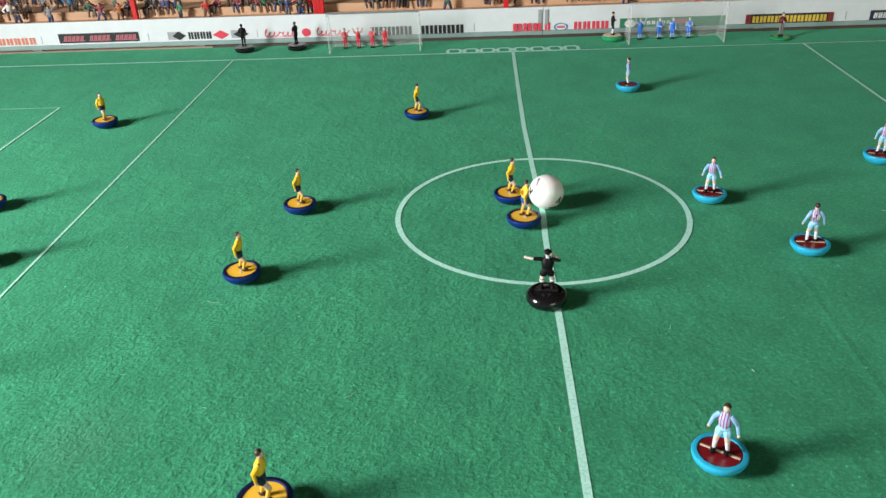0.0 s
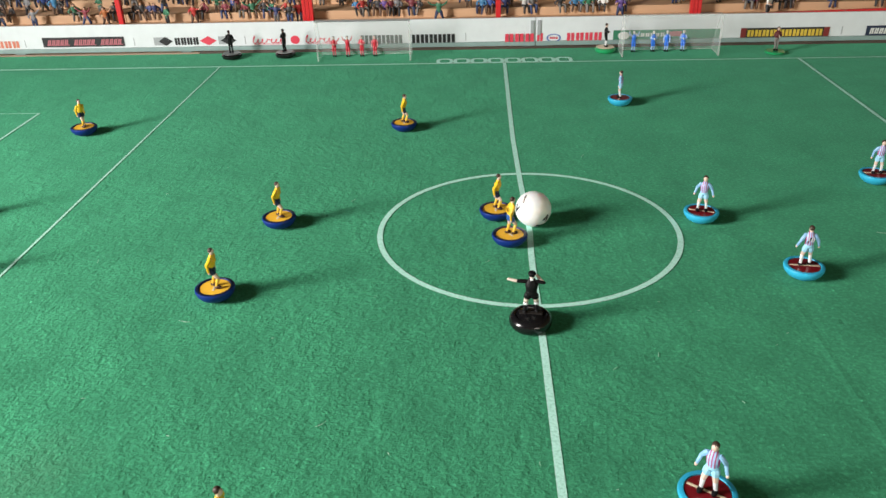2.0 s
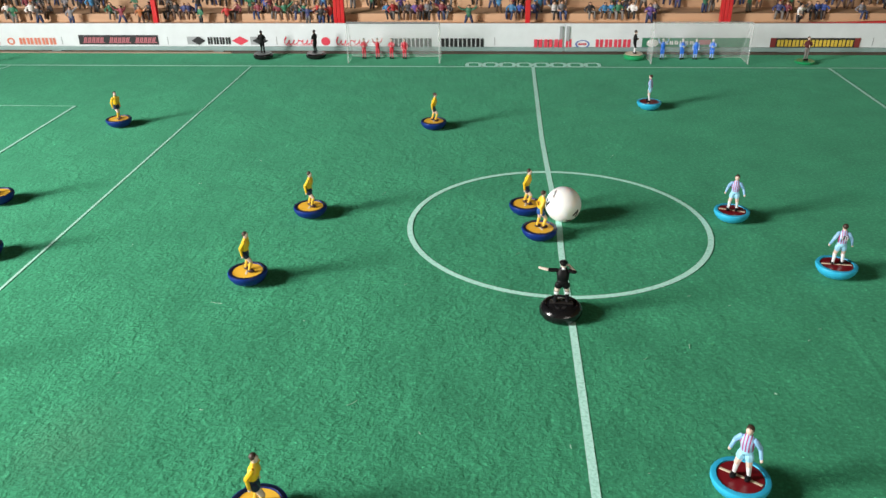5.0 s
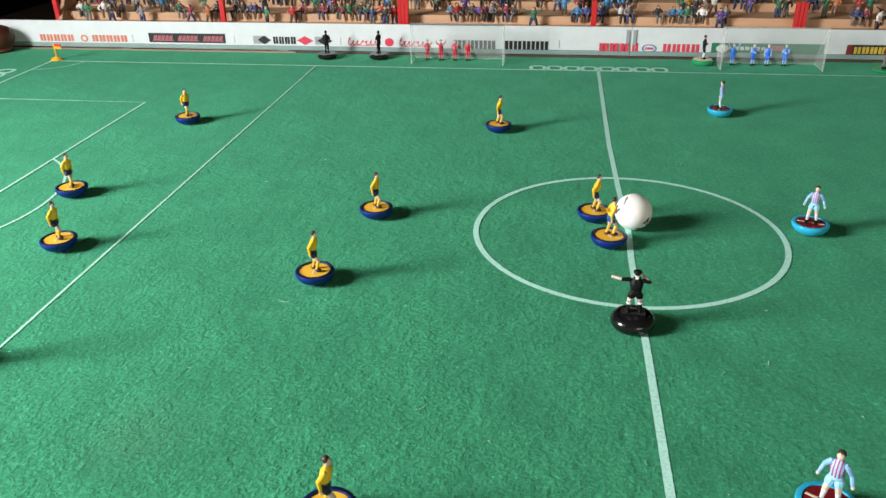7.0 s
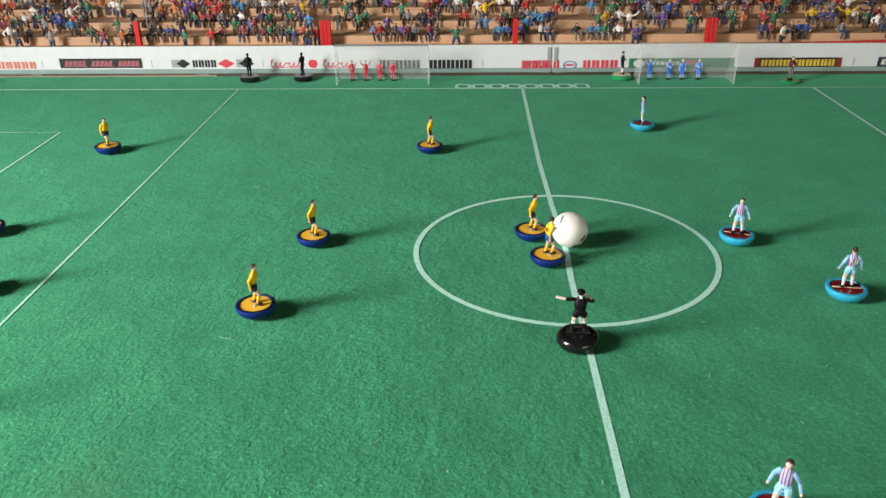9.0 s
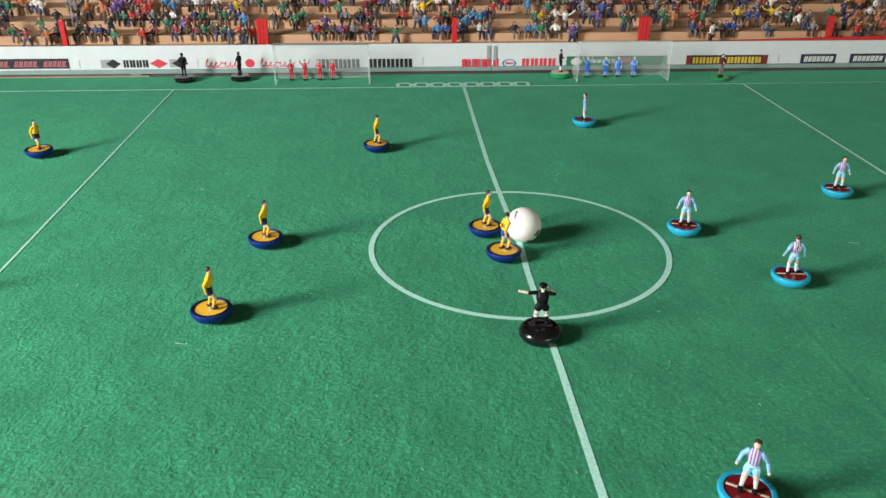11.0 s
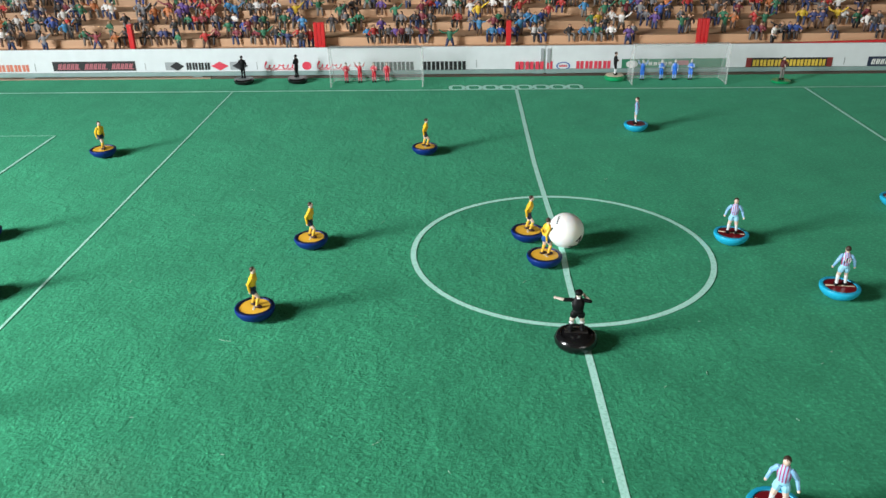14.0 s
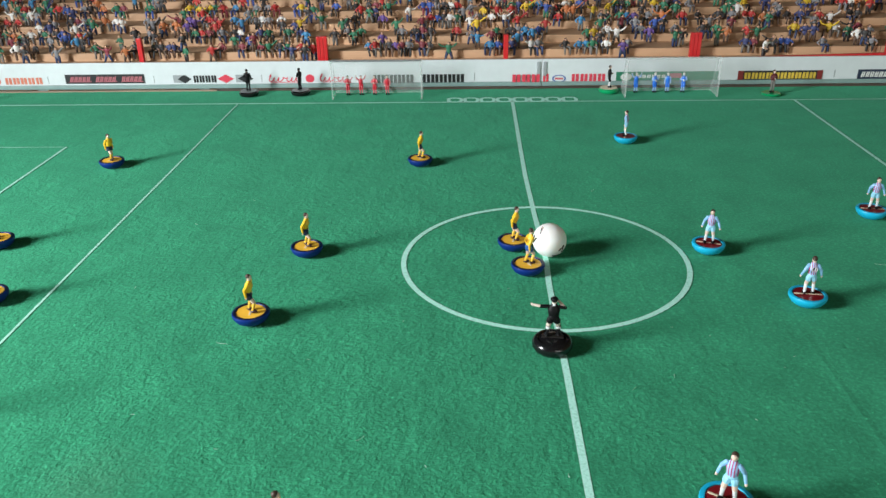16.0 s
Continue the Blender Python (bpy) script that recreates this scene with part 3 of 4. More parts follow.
def stand():
    s = thing("terraced_stand", 0, 0, -0.03, 0, "light plywood terraced stand with bare steps and red pillars", "stand")
    part("front_deck", boxed(STAND_X0, STAND_X1, 4.84, STEP_Y + 0.02, 0.0, DECK + 0.03, bevel=0.006), PLYWOOD, s, smooth=False)
    # each tier is made of planks butted end to end
    for k in range(1, TIERS + 1):
        cuts = [stand_end(STEP_Y + RUN * (k - 1)), -4.63, -2.33, -0.05, 2.26, 4.58, STAND_X1]
        for a, b in zip(cuts, cuts[1:]):
            y = STEP_Y + RUN * (k - 1)
            o = 0.004 * math.sin(3.1 * k + 5.7 * a)
            bm = boxed(a + 0.003, b - 0.003, y + o, y + RUN + 0.018, DECK + RISE * (k - 1) - 0.02 if k > 1 else 0.0, DECK + RISE * k + 0.03, bevel=0.007)
            if a == cuts[0]:
                for v in bm.verts:
                    if v.co.x < a + 0.1:
                        v.co.x = stand_end(v.co.y)
            part("tier_plank", bm, PLYWOOD, s, smooth=False)
    top = DECK + RISE * TIERS
    y1 = STEP_Y + RUN * TIERS
    part("back_panel", boxed(stand_end(y1), STAND_X1, y1 + 0.02, y1 + 0.08, 0.0, top + 0.5), PLYWOOD, s, smooth=False)
    for x in (-1, STAND_X1):
        bm = bmesh.new()
        prof = [(4.84, 0.0), (y1, 0.0), (y1, top + 0.16), (STEP_Y + 0.1, DECK + RISE + 0.16), (4.84, DECK + 0.06)]
        w = 0.05 if x > 0 else -0.05
        f = bm.faces.new([bm.verts.new((x if x > 0 else stand_end(y), y, z)) for y, z in prof])
        got = bmesh.ops.extrude_face_region(bm, geom=[f])
        bmesh.ops.translate(bm, vec=(w, 0, 0), verts=[v for v in got["geom"] if isinstance(v, bmesh.types.BMVert)])
        bmesh.ops.recalc_face_normals(bm, faces=bm.faces)
        part("side_panel", bm, PLYWOOD, s, smooth=False)
    # red pillars: slim ones, and broad ones with two grooves
    for x, broad in ((-6.868, False), (-4.63, False), (-2.333, True), (-0.052, False), (2.265, True), (4.60, False), (6.9, True)):
        bm = bmesh.new()
        if broad:
            for o in (-0.044, 0.0, 0.044):
                box(bm, x + o - 0.021, x + o + 0.021, 4.89, 4.95, DECK + 0.03, DECK + 0.34, bevel=0.006)
        else:
            box(bm, x - 0.03, x + 0.03, 4.89, 4.95, DECK + 0.03, DECK + 0.34, bevel=0.006)
        part("pillar", bm, RED_PAINT, s, "red painted pillar", smooth=False)
    bm = bmesh.new()
    vs = [bm.verts.new(p) for p in ((3.0, 4.80, 0.25), (7.0, 4.80, 0.25), (7.0, 4.80, 0.46), (3.0, 4.80, FENCE_TOP + 0.02))]
    f = bm.faces.new(vs)
    got = bmesh.ops.extrude_face_region(bm, geom=[f])
    bmesh.ops.translate(bm, vec=(0, 0.03, 0), verts=[v for v in got["geom"] if isinstance(v, bmesh.types.BMVert)])
    bmesh.ops.recalc_face_normals(bm, faces=bm.faces)
    part("kick_board", bm, RED_PAINT, s, "red painted kick board", smooth=False)


stand()


# ---- figurines ----
def moulded(bm):
    """Joins the limbs of a figurine into one moulded body by small webs at their nearest points."""
    bm.verts.ensure_lookup_table()
    seen, islands = set(), []
    for v in bm.verts:
        if v in seen:
            continue
        stack, isle = [v], []
        seen.add(v)
        while stack:
            q = stack.pop()
            isle.append(q)
            for e in q.link_edges:
                o = e.other_vert(q)
                if o not in seen:
                    seen.add(o)
                    stack.append(o)
        islands.append(isle)
    islands.sort(key=len, reverse=True)
    todo = islands[1:]
    body = list(islands[0])
    while todo:
        base = np.array([v.co[:] for v in body])
        gaps = []
        for isle in todo:
            co = np.array([v.co[:] for v in isle])
            d = ((co[:, None] - base[None]) ** 2).sum(2)
            i, j = np.unravel_index(d.argmin(), d.shape)
            gaps.append((d[i, j], i, j))
        k = min(range(len(todo)), key=lambda n: gaps[n][0])
        a, b = todo[k][gaps[k][1]], body[gaps[k][2]]
        mi = a.link_faces[0].material_index
        f = bm.faces.new((a, bm.verts.new(a.co + (b.co - a.co) * 0.5 + Vector((0.0004, 0, 0))), b))
        f.material_index = mi
        body += todo.pop(k)
    return bm


def figure(bm, pose_name, act=0, h=1.0, shorts=True, number=False):
    """A toy figure one unit tall times h, facing -y. Slots: 0 shirt, 1 shorts, 2 socks, 3 skin, 4 hair, 5 boots, 6 sleeves."""
    lean = {"run": 0.05, "ready": 0.02, "stand": 0.0}[pose_name]
    hip, chest, neck = Vector((0, 0, 0.49)), Vector((0, -lean, 0.70)), Vector((0, -lean * 1.2, 0.845))
    feet = {"run": ((-0.06, -0.075), (0.055, 0.055)), "ready": ((-0.105, -0.03), (0.105, 0.02)), "stand": ((-0.06, 0.0), (0.06, 0.0))}[pose_name]
    for (fx, fy), sx in zip(feet, (-1, 1)):
        a, kn = Vector((fx, fy, 0.055)), Vector((fx * 0.85, fy * 0.5 - (0.10 if pose_name == "run" and sx < 0 else 0.035), 0.27))
        top = hip + Vector((0.052 * sx, 0, -0.03))
        tube(bm, a, kn, 0.030, 0.042, 2)
        tube(bm, kn, top, 0.044, 0.060, 3 if shorts else 1)
        if shorts:
            tube(bm, kn.lerp(top, 0.62), top, 0.070, 0.072, 1)
        if act == "point":
            tube(bm, a.lerp(kn, 0.68), a.lerp(kn, 0.84), 0.043, 0.047, 7)
        blob(bm, (fx, fy - 0.035, 0.035), 0.046, 0.090, 0.046, 5)
    blob(bm, hip + Vector((0, 0, 0.02)), 0.105, 0.078, 0.085, 1)
    tube(bm, hip + Vector((0, 0, 0.06)), chest, 0.094, 0.114, 0, 12, 0.80)
    tube(bm, chest, chest + Vector((0, -0.005, 0.080)), 0.116, 0.090, 0, 12, 0.76)
    tube(bm, neck - Vector((0, 0, 0.03)), neck + Vector((0, 0, 0.02)), 0.040, 0.038, 3)
    head = neck + Vector((0, -0.012, 0.075))
    blob(bm, head, 0.056, 0.064, 0.076, 3, 12, 9)
    blob(bm, head + Vector((0, 0.016, 0.024)), 0.061, 0.064, 0.065, 4, 12, 9)
    arms = {
        "run": (((-0.132, 0.035, 0.62), (-0.125, 0.02, 0.44)), ((0.138, 0.02, 0.62), (0.132, -0.02, 0.46))),
        "ready": (((-0.185, 0.01, 0.64), (-0.225, -0.03, 0.50)), ((0.185, 0.01, 0.64), (0.235, -0.03, 0.49))),
        "stand": (((-0.14, 0.0, 0.64), (-0.14, -0.03, 0.50)), ((0.14, 0.0, 0.64), (0.14, -0.03, 0.50))),
    }[pose_name]
    if act == "point":
        arms = (((-0.20, -0.04, 0.74), (-0.10, -0.12, 0.83)), ((0.24, 0.0, 0.78), (0.37, -0.02, 0.80)))
    if act == "raise":
        arms = (((-0.20, -0.02, 0.84), (-0.24, -0.02, 0.97)), ((0.20, -0.02, 0.84), (0.24, -0.02, 0.97)))
    if act == "fold":
        arms = (((-0.15, -0.03, 0.64), (-0.03, -0.12, 0.65)), ((0.15, -0.03, 0.64), (0.03, -0.12, 0.61)))
    for (el, ha), sx in zip(arms, (-1, 1)):
        sh = chest + Vector((0.105 * sx, -0.005, 0.070))
        tube(bm, sh, el, 0.045, 0.040, 6)
        tube(bm, el, ha, 0.034, 0.027, 3 if act == "point" else 6)
        blob(bm, Vector(ha) + (Vector(ha) - Vector(el)).normalized() * 0.028, 0.027, 0.027, 0.034, 3, 8, 6)
    if act == "point":
        blob(bm, head + Vector((0, 0.004, 0.040)), 0.072, 0.078, 0.050, 4, 12, 9)
        tube(bm, neck - Vector((0, 0, 0.022)), neck + Vector((0, 0, -0.004)), 0.056, 0.046, 7, 10)
    if number:
        curve = bpy.data.curves.new("number", "FONT")
        curve.body, curve.size, curve.align_x, curve.extrude = "10", 0.16, "CENTER", 0.004
        tmp = bpy.data.objects.new("number", curve)
        scene.collection.objects.link(tmp)
        me = bpy.data.meshes.new_from_object(tmp.evaluated_get(bpy.context.evaluated_depsgraph_get()))
        for v in me.vertices:
            v.co = Vector((-v.co.x, 0.078 + v.co.z, 0.64 + v.co.y))
        for f in me.polygons:
            f.material_index = 7
        bm.from_mesh(me)
        scene.collection.objects.unlink(tmp)
        bpy.data.objects.remove(tmp)
        bpy.data.curves.remove(curve)
        bpy.data.meshes.remove(me)
    bmesh.ops.scale(bm, vec=(h, h, h), verts=bm.verts)
    return moulded(bm)


BASE_R = 0.113


def playing_base(piece, rim_mat, disc_mat, bar_len=0.13, ring_mat=None, bar_turn=0):
    """Round-bottomed flicking base with a flat lip, a set-in disc and the figure's foot bar."""
    r = BASE_R
    base = part("base", lathe([(0, 0), (0.045, 0.0), (0.068, 0.006), (0.092, 0.022), (0.107, 0.042), (r, 0.058), (r, 0.068), (r - 0.002, 0.073), (r - 0.005, 0.0745), (r - 0.021, 0.0745), (r - 0.0225, 0.072), (r - 0.023, 0.052), (0, 0.052)], 48), rim_mat, piece)
    if ring_mat:
        part("ring", lathe([(r - 0.020, 0.0735), (r - 0.0065, 0.0735), (r - 0.0065, 0.0755), (r - 0.008, 0.0762), (r - 0.0205, 0.0762), (r - 0.021, 0.0735)], 48), ring_mat, base, "dark navy ring round the disc")
    part("disc", lathe([(0, 0.052), (r - 0.0245, 0.052), (r - 0.0245, 0.0695), (r - 0.0255, 0.0708), (0, 0.0715)], 48), disc_mat, base)
    bar = boxed(-bar_len / 2, bar_len / 2, -0.006, 0.006, 0.070, 0.073, bevel=0.0008)
    bmesh.ops.rotate(bar, matrix=Matrix.Rotation(radians(bar_turn), 3, "Z"), verts=bar.verts)
    part("foot_bar", bar, CREAM, base, "cream foot bar")


NAVY_RING = material("navy_plastic", (0.006, 0.009, 0.035), 0.35, vary=0.05)
YELLOW_SHIRT = material("yellow_shirt_paint", (0.86, 0.51, 0.02), 0.42)
NAVY_SHORTS = material("navy_shorts_paint", (0.007, 0.014, 0.05), 0.45)
YELLOW_SOCK = material("yellow_sock_paint", (0.80, 0.50, 0.06), 0.45)
PALE_BLUE = material("pale_blue_paint", (0.30, 0.62, 0.80), 0.42)
SLEEVE = material("pale_sleeve_paint", (0.24, 0.48, 0.74), 0.45)
WHITE_SOCK = material("white_sock_paint", (0.72, 0.74, 0.76), 0.45)
BLACK_PAINT = material("black_paint", (0.007, 0.007, 0.008), 0.5, spec=0.15)


def team_piece(x, y, face, kit):
    yellow = kit.startswith("yellow")
    label = "yellow-shirted toy footballer on a royal blue base with amber disc" if yellow else "claret and pale blue striped toy footballer on a sky blue base"
    if kit.endswith("number"):
        label = "yellow-shirted numbered toy footballer in blue shorts on royal blue base" if yellow else "striped toy footballer numbered on its back on sky blue base"
    p = thing("football_figure", x, y, ZL, face + 90, label, "football figure", "yellow team figures" if yellow else "striped team figures")
    playing_base(p, BLUE_RIM if yellow else SKY_RIM, YELLOW_DISC if yellow else CLARET_DISC, 0.085 if yellow else 0.165, NAVY_RING if yellow else None, 8 if yellow else 0)
    bm = figure(bmesh.new(), "run" if yellow else "ready", 0, 0.252, number=kit.endswith("number"))
    bmesh.ops.translate(bm, vec=(0, 0, 0.072), verts=bm.verts)
    if yellow:
        mats = [YELLOW_SHIRT, BLUE_SHORTS if kit.endswith("number") else NAVY_SHORTS, YELLOW_SOCK, SKIN, HAIR, DARK_BOOT, YELLOW_SHIRT, OCHRE_NUMBER]
    else:
        mats = [STRIPES, PALE_BLUE, WHITE_SOCK, SKIN, HAIR, BLACK_PAINT, SLEEVE, WHITE_SOCK]
    part("figurine", bm, mats, p)


BLUE_SHORTS = material("blue_shorts_paint", (0.015, 0.09, 0.34), 0.45)
OCHRE_NUMBER = material("ochre_number_paint", (0.36, 0.12, 0.01), 0.5)
DARK_BOOT = material("dark_boot_paint", (0.035, 0.010, 0.010), 0.4)
for x, y, face in ((-3.82, 1.91, -35), (-0.952, 1.925, 0), (-1.646, 0.066, -12), (-1.812, -0.847, -5), (-1.250, -2.620, -5), (-0.184, 0.165, -15), (-0.107, -0.207, 20), (-3.95, 0.20, -20), (-3.552, -0.615, -5), (-3.36, -1.87, -8)):
    team_piece(x, y, face, "yellow number" if (x, y) == (-0.107, -0.207) else "yellow")
for x, y, face, kit in ((1.03, 2.55, 160, "striped"), (1.171, 0.108, -110, "striped"), (1.575, -0.622, 83, "striped number"), (2.566, 0.71, -100, "striped"), (0.574, -2.373, -123, "striped")):
    team_piece(x, y, face, kit)


def referee():
    p = thing("referee_figure", -0.032, -1.14, ZL, 175, "all-black toy referee pointing, on a thick black base", "football figure")
    base = part("base", lathe([(0, 0), (0.075, 0.0), (0.098, 0.008), (0.112, 0.028), (0.115, 0.048), (0.108, 0.066), (0.095, 0.078), (0.085, 0.080), (0.078, 0.074), (0.060, 0.082), (0, 0.086)], 48), BLACK_PLASTIC, p)
    part("foot_bar", boxed(-0.06, 0.06, -0.012, 0.012, 0.080, 0.092, bevel=0.002), material("dark_bar", (0.022, 0.019, 0.018), 0.3), base, "glossy black foot bar")
    bm = figure(bmesh.new(), "ready", "point", 0.243)
    bmesh.ops.scale(bm, vec=(1.24, 1.15, 1.0), verts=bm.verts)
    bmesh.ops.translate(bm, vec=(0, 0, 0.088), verts=bm.verts)
    part("figurine", bm, [BLACK_PAINT, BLACK_PAINT, BLACK_PAINT, material("pale_flesh", (0.76, 0.62, 0.54), 0.45), BLACK_PAINT, BLACK_PAINT, BLACK_PAINT, WHITE_SOCK], p)


referee()


# ---- ball ----
def ball():
    r = 0.118
    b = thing("toy_football", 0.058, 0.055, ZL, 0, "oversized white plastic toy football with small black marks", "ball")
    bm = bmesh.new()
    bmesh.ops.create_icosphere(bm, subdivisions=5, radius=r)
    ico = bmesh.new()
    bmesh.ops.create_icosphere(ico, subdivisions=1, radius=1.0)
    hubs = [v.co.normalized() for v in ico.verts]
    ico.free()
    for v in bm.verts:
        d = v.co.normalized()
        near = sorted((d.dot(h) for h in hubs), reverse=True)
        v.co *= 1.0 - 0.006 * max(0.0, 1 - (near[0] - near[1]) / 0.035)
        v.co.z += r
    shell = part("shell", bm, BALL_WHITE, b)
    for lon, lat, tw, bars in ((-160, 12, 80, False), (-46, -12, 240, False), (-63, -46, 200, False), (-148, 52, 25, True), (40, 10, 0, False)):
        bm = bmesh.new()
        c, n = math.cos(radians(tw)), math.sin(radians(tw))

        def dab(px, py, w, h):
            x, y = px * c - py * n, px * n + py * c
            z = math.sqrt(r * r - x * x - y * y)
            box(bm, x - w, x + w, y - h, y + h, z - 0.003, z + 0.0012)

        if bars:
            for k in range(6):
                dab((k - 2.5) * 0.0105, 0.0, 0.0030, 0.0065 + 0.002 * (k % 2))
        else:
            for s in (1, -1):
                for k in range(7):
                    a = 0.038 * k / 6
                    dab(s * a * 0.42, a - 0.019, 0.0066, 0.0052)
        turn = Euler((0, radians(90 - lat), radians(lon))).to_matrix().to_4x4()
        bmesh.ops.transform(bm, matrix=Matrix.Translation((0, 0, r)) @ turn, verts=bm.verts)
        part("mark", bm, INK, shell, "small black printed mark", smooth=False)


ball()


# ---- goals used as shelters ----
def goal(x, width, label):
    g = thing("toy_goal", x, 4.235, ZL, 0, label, "goal", "toy goals by the hoarding")
    w, h, d, r = width / 2, 0.455, 0.30, 0.0095
    for s in (-1, 1):
        bm = bmesh.new()
        tube(bm, (s * w, 0, 0.0), (s * w, 0, h), r, r, 0, 10, caps=False)
        part("post", bm, GOAL_WHITE, g)
        bm = bmesh.new()
        tube(bm, (s * w, 0, 0.008), (s * w, d, 0.008), r * 0.5, r * 0.5, 0, 8, caps=False)
        tube(bm, (s * w, d, 0.008), (s * w, 0.09, h), r * 0.5, r * 0.5, 0, 8, caps=False)
        part("side_bar", bm, GOAL_WHITE, g)
        bm = bmesh.new()
        bm.faces.new([bm.verts.new((s * w, y, z)) for y, z in ((0.006, 0.01), (d, 0.01), (0.09, h), (0.006, h))])
        part("side_net", bm, NET, g, "milky side netting", smooth=False)
    bm = bmesh.new()
    tube(bm, (-w, 0, h), (w, 0, h), r, r, 0, 10, caps=False)
    part("crossbar", bm, GREY_PLASTIC if x < 0 else GOAL_WHITE, g)
    bm = bmesh.new()
    tube(bm, (-w, d, 0.008), (w, d, 0.008), r * 0.5, r * 0.5, 0, 8, caps=False)
    part("back_bar", bm, GOAL_WHITE, g)
    bm = bmesh.new()
    a = [bm.verts.new(p) for p in ((-w, d, 0.012), (w, d, 0.012), (w, 0.09, h), (-w, 0.09, h), (w, 0.004, h), (-w, 0.004, h))]
    bm.faces.new(a[:4])
    bm.faces.new((a[3], a[2], a[4], a[5]))
    part("back_net", bm, NET, g, "milky back netting", smooth=False)


goal(-1.598, 1.06, "milky white toy goal with a grey crossbar sheltering red figurines")
goal(1.864, 1.07, "milky white toy goal with netting sheltering blue figurines")

# ---- sideline figurines ----
RED_SUIT, BLUE_SUIT = material("red_suit_paint", (0.55, 0.02, 0.04), 0.4), material("blue_suit_paint", (0.025, 0.19, 0.80), 0.4)
PINK_TRIM = material("white_trimmed_red_paint", (0.62, 0.16, 0.19), 0.4)
BLUE_WHITE = material("white_striped_sleeve_paint", (0.34, 0.50, 0.82), 0.4)
GREY_TROUSER, MAROON_COAT = material("grey_trouser_paint", (0.20, 0.19, 0.18), 0.5), material("maroon_coat_paint", (0.12, 0.015, 0.02), 0.45)
for i, (x, s) in enumerate(((-1.974, "fold"), (-1.814, "raise2"), (-1.648, "fold"), (-1.495, 3))):
    bm = figure(bmesh.new(), "stand", "raise" if s == "raise2" else s, 0.235, shorts=False)
    ob = part("bench_figurine", bm, [RED_SUIT, RED_SUIT, PINK_TRIM, SKIN, HAIR, BLACK_PAINT, PINK_TRIM])
    ob.matrix_basis = pose(x * U, 4.462 * U, ZL * U, 0, 0, 12 * math.sin(i * 2.1))
    tagged(ob, "small red tracksuited figurine standing inside the goal", "figurine", "red bench figurines")
for i, (x, s) in enumerate(((1.491, "raise"), (1.712, "fold"), (1.865, 2), (2.052, "fold"))):
    bm = figure(bmesh.new(), "stand", s, 0.235, shorts=False)
    ob = part("bench_figurine", bm, [BLUE_SUIT, BLUE_SUIT, BLUE_WHITE, WHITE_PAINT, WHITE_PAINT, BLACK_PAINT, BLUE_WHITE])
    ob.matrix_basis = pose(x * U, 4.468 * U, ZL * U, 0, 0, 15 * math.sin(i * 1.7))
    tagged(ob, "small blue tracksuited figurine with white head inside the goal", "figurine", "blue bench figurines")


def sideline(x, y, face, mats, base_mat, thick, label, dark=False):
    p = thing("sideline_figure", x, y, ZL, face + 90, label, "football figure", "sideline figures")
    if thick:
        prof = [(0, 0), (0.085, 0.0), (0.108, 0.010), (0.118, 0.030), (0.115, 0.048), (0.10, 0.060), (0, 0.062)]
    else:
        prof = [(0, 0), (0.090, 0.0), (0.106, 0.008), (0.110, 0.020), (0.100, 0.030), (0, 0.032)]
    top = prof[-1][1]
    part("base", lathe(prof, 40), base_mat, p)
    if thick:
        part("disc", lathe([(0, top - 0.001), (0.102, top - 0.001), (0.10, top + 0.003), (0, top + 0.003)], 40), material("grey_disc", (0.16, 0.18, 0.18), 0.35) if dark else CREAM, p, "pale disc on the base")
    bm = figure(bmesh.new(), "stand", "fold", 0.262, shorts=False)
    bmesh.ops.translate(bm, vec=(0, 0, top + 0.002), verts=bm.verts)
    part("figurine", bm, mats, p)


ALL_BLACK = [BLACK_PAINT] * 3 + [material("dark_flesh", (0.10, 0.05, 0.03), 0.5), BLACK_PAINT, BLACK_PAINT, BLACK_PAINT]
sideline(-3.19, 4.45, 95, ALL_BLACK, BLACK_PLASTIC, True, "black toy figure on a black base beside the hoarding", True)
sideline(-2.56, 4.48, 150, ALL_BLACK, BLACK_PLASTIC, True, "black toy figure on a black base near a red script mark", True)
sideline(1.17, 4.47, 0, [BLACK_PAINT, BLACK_PAINT, WHITE_SOCK, SKIN, HAIR, BLACK_PAINT, BLACK_PAINT], GREEN_PLASTIC, True, "dark-suited toy figure on a thick green base")
sideline(3.043, 4.30, -80, [MAROON_COAT, GREY_TROUSER, GREY_TROUSER, SKIN, HAIR, BLACK_PAINT, MAROON_COAT], GREEN_PLASTIC, False, "maroon-coated toy figure on a flat green base")


# ---- corner flag ----
def corner_flag():
    f = thing("corner_flag", -6.50, 4.13, ZL, 0, "yellow corner flag post with a red and yellow flag", "corner flag")
    yellow = material("flag_yellow", (0.85, 0.48, 0.03), 0.4)
    part("base", lathe([(0, 0), (0.072, 0.0), (0.072, 0.010), (0.048, 0.026), (0.018, 0.042), (0, 0.044)], 28), yellow, f)
    bm = bmesh.new()
    tube(bm, (0, 0, 0.03), (0, 0, 0.195), 0.010, 0.009, 0, 8)
    part("pole", bm, yellow, f)
    for z0, z1, mat, nm in ((0.135, 0.163, yellow, "flag"), (0.164, 0.195, material("flag_red", (0.75, 0.05, 0.02), 0.4), "flag")):
        bm = boxed(0.0, 0.10, -0.006, 0.006, z0, z1, bevel=0.002)
        for v in bm.verts:
            v.co.y += 0.02 * math.sin(v.co.x * 40)
        part(nm, bm, mat, f, smooth=False)


corner_flag()

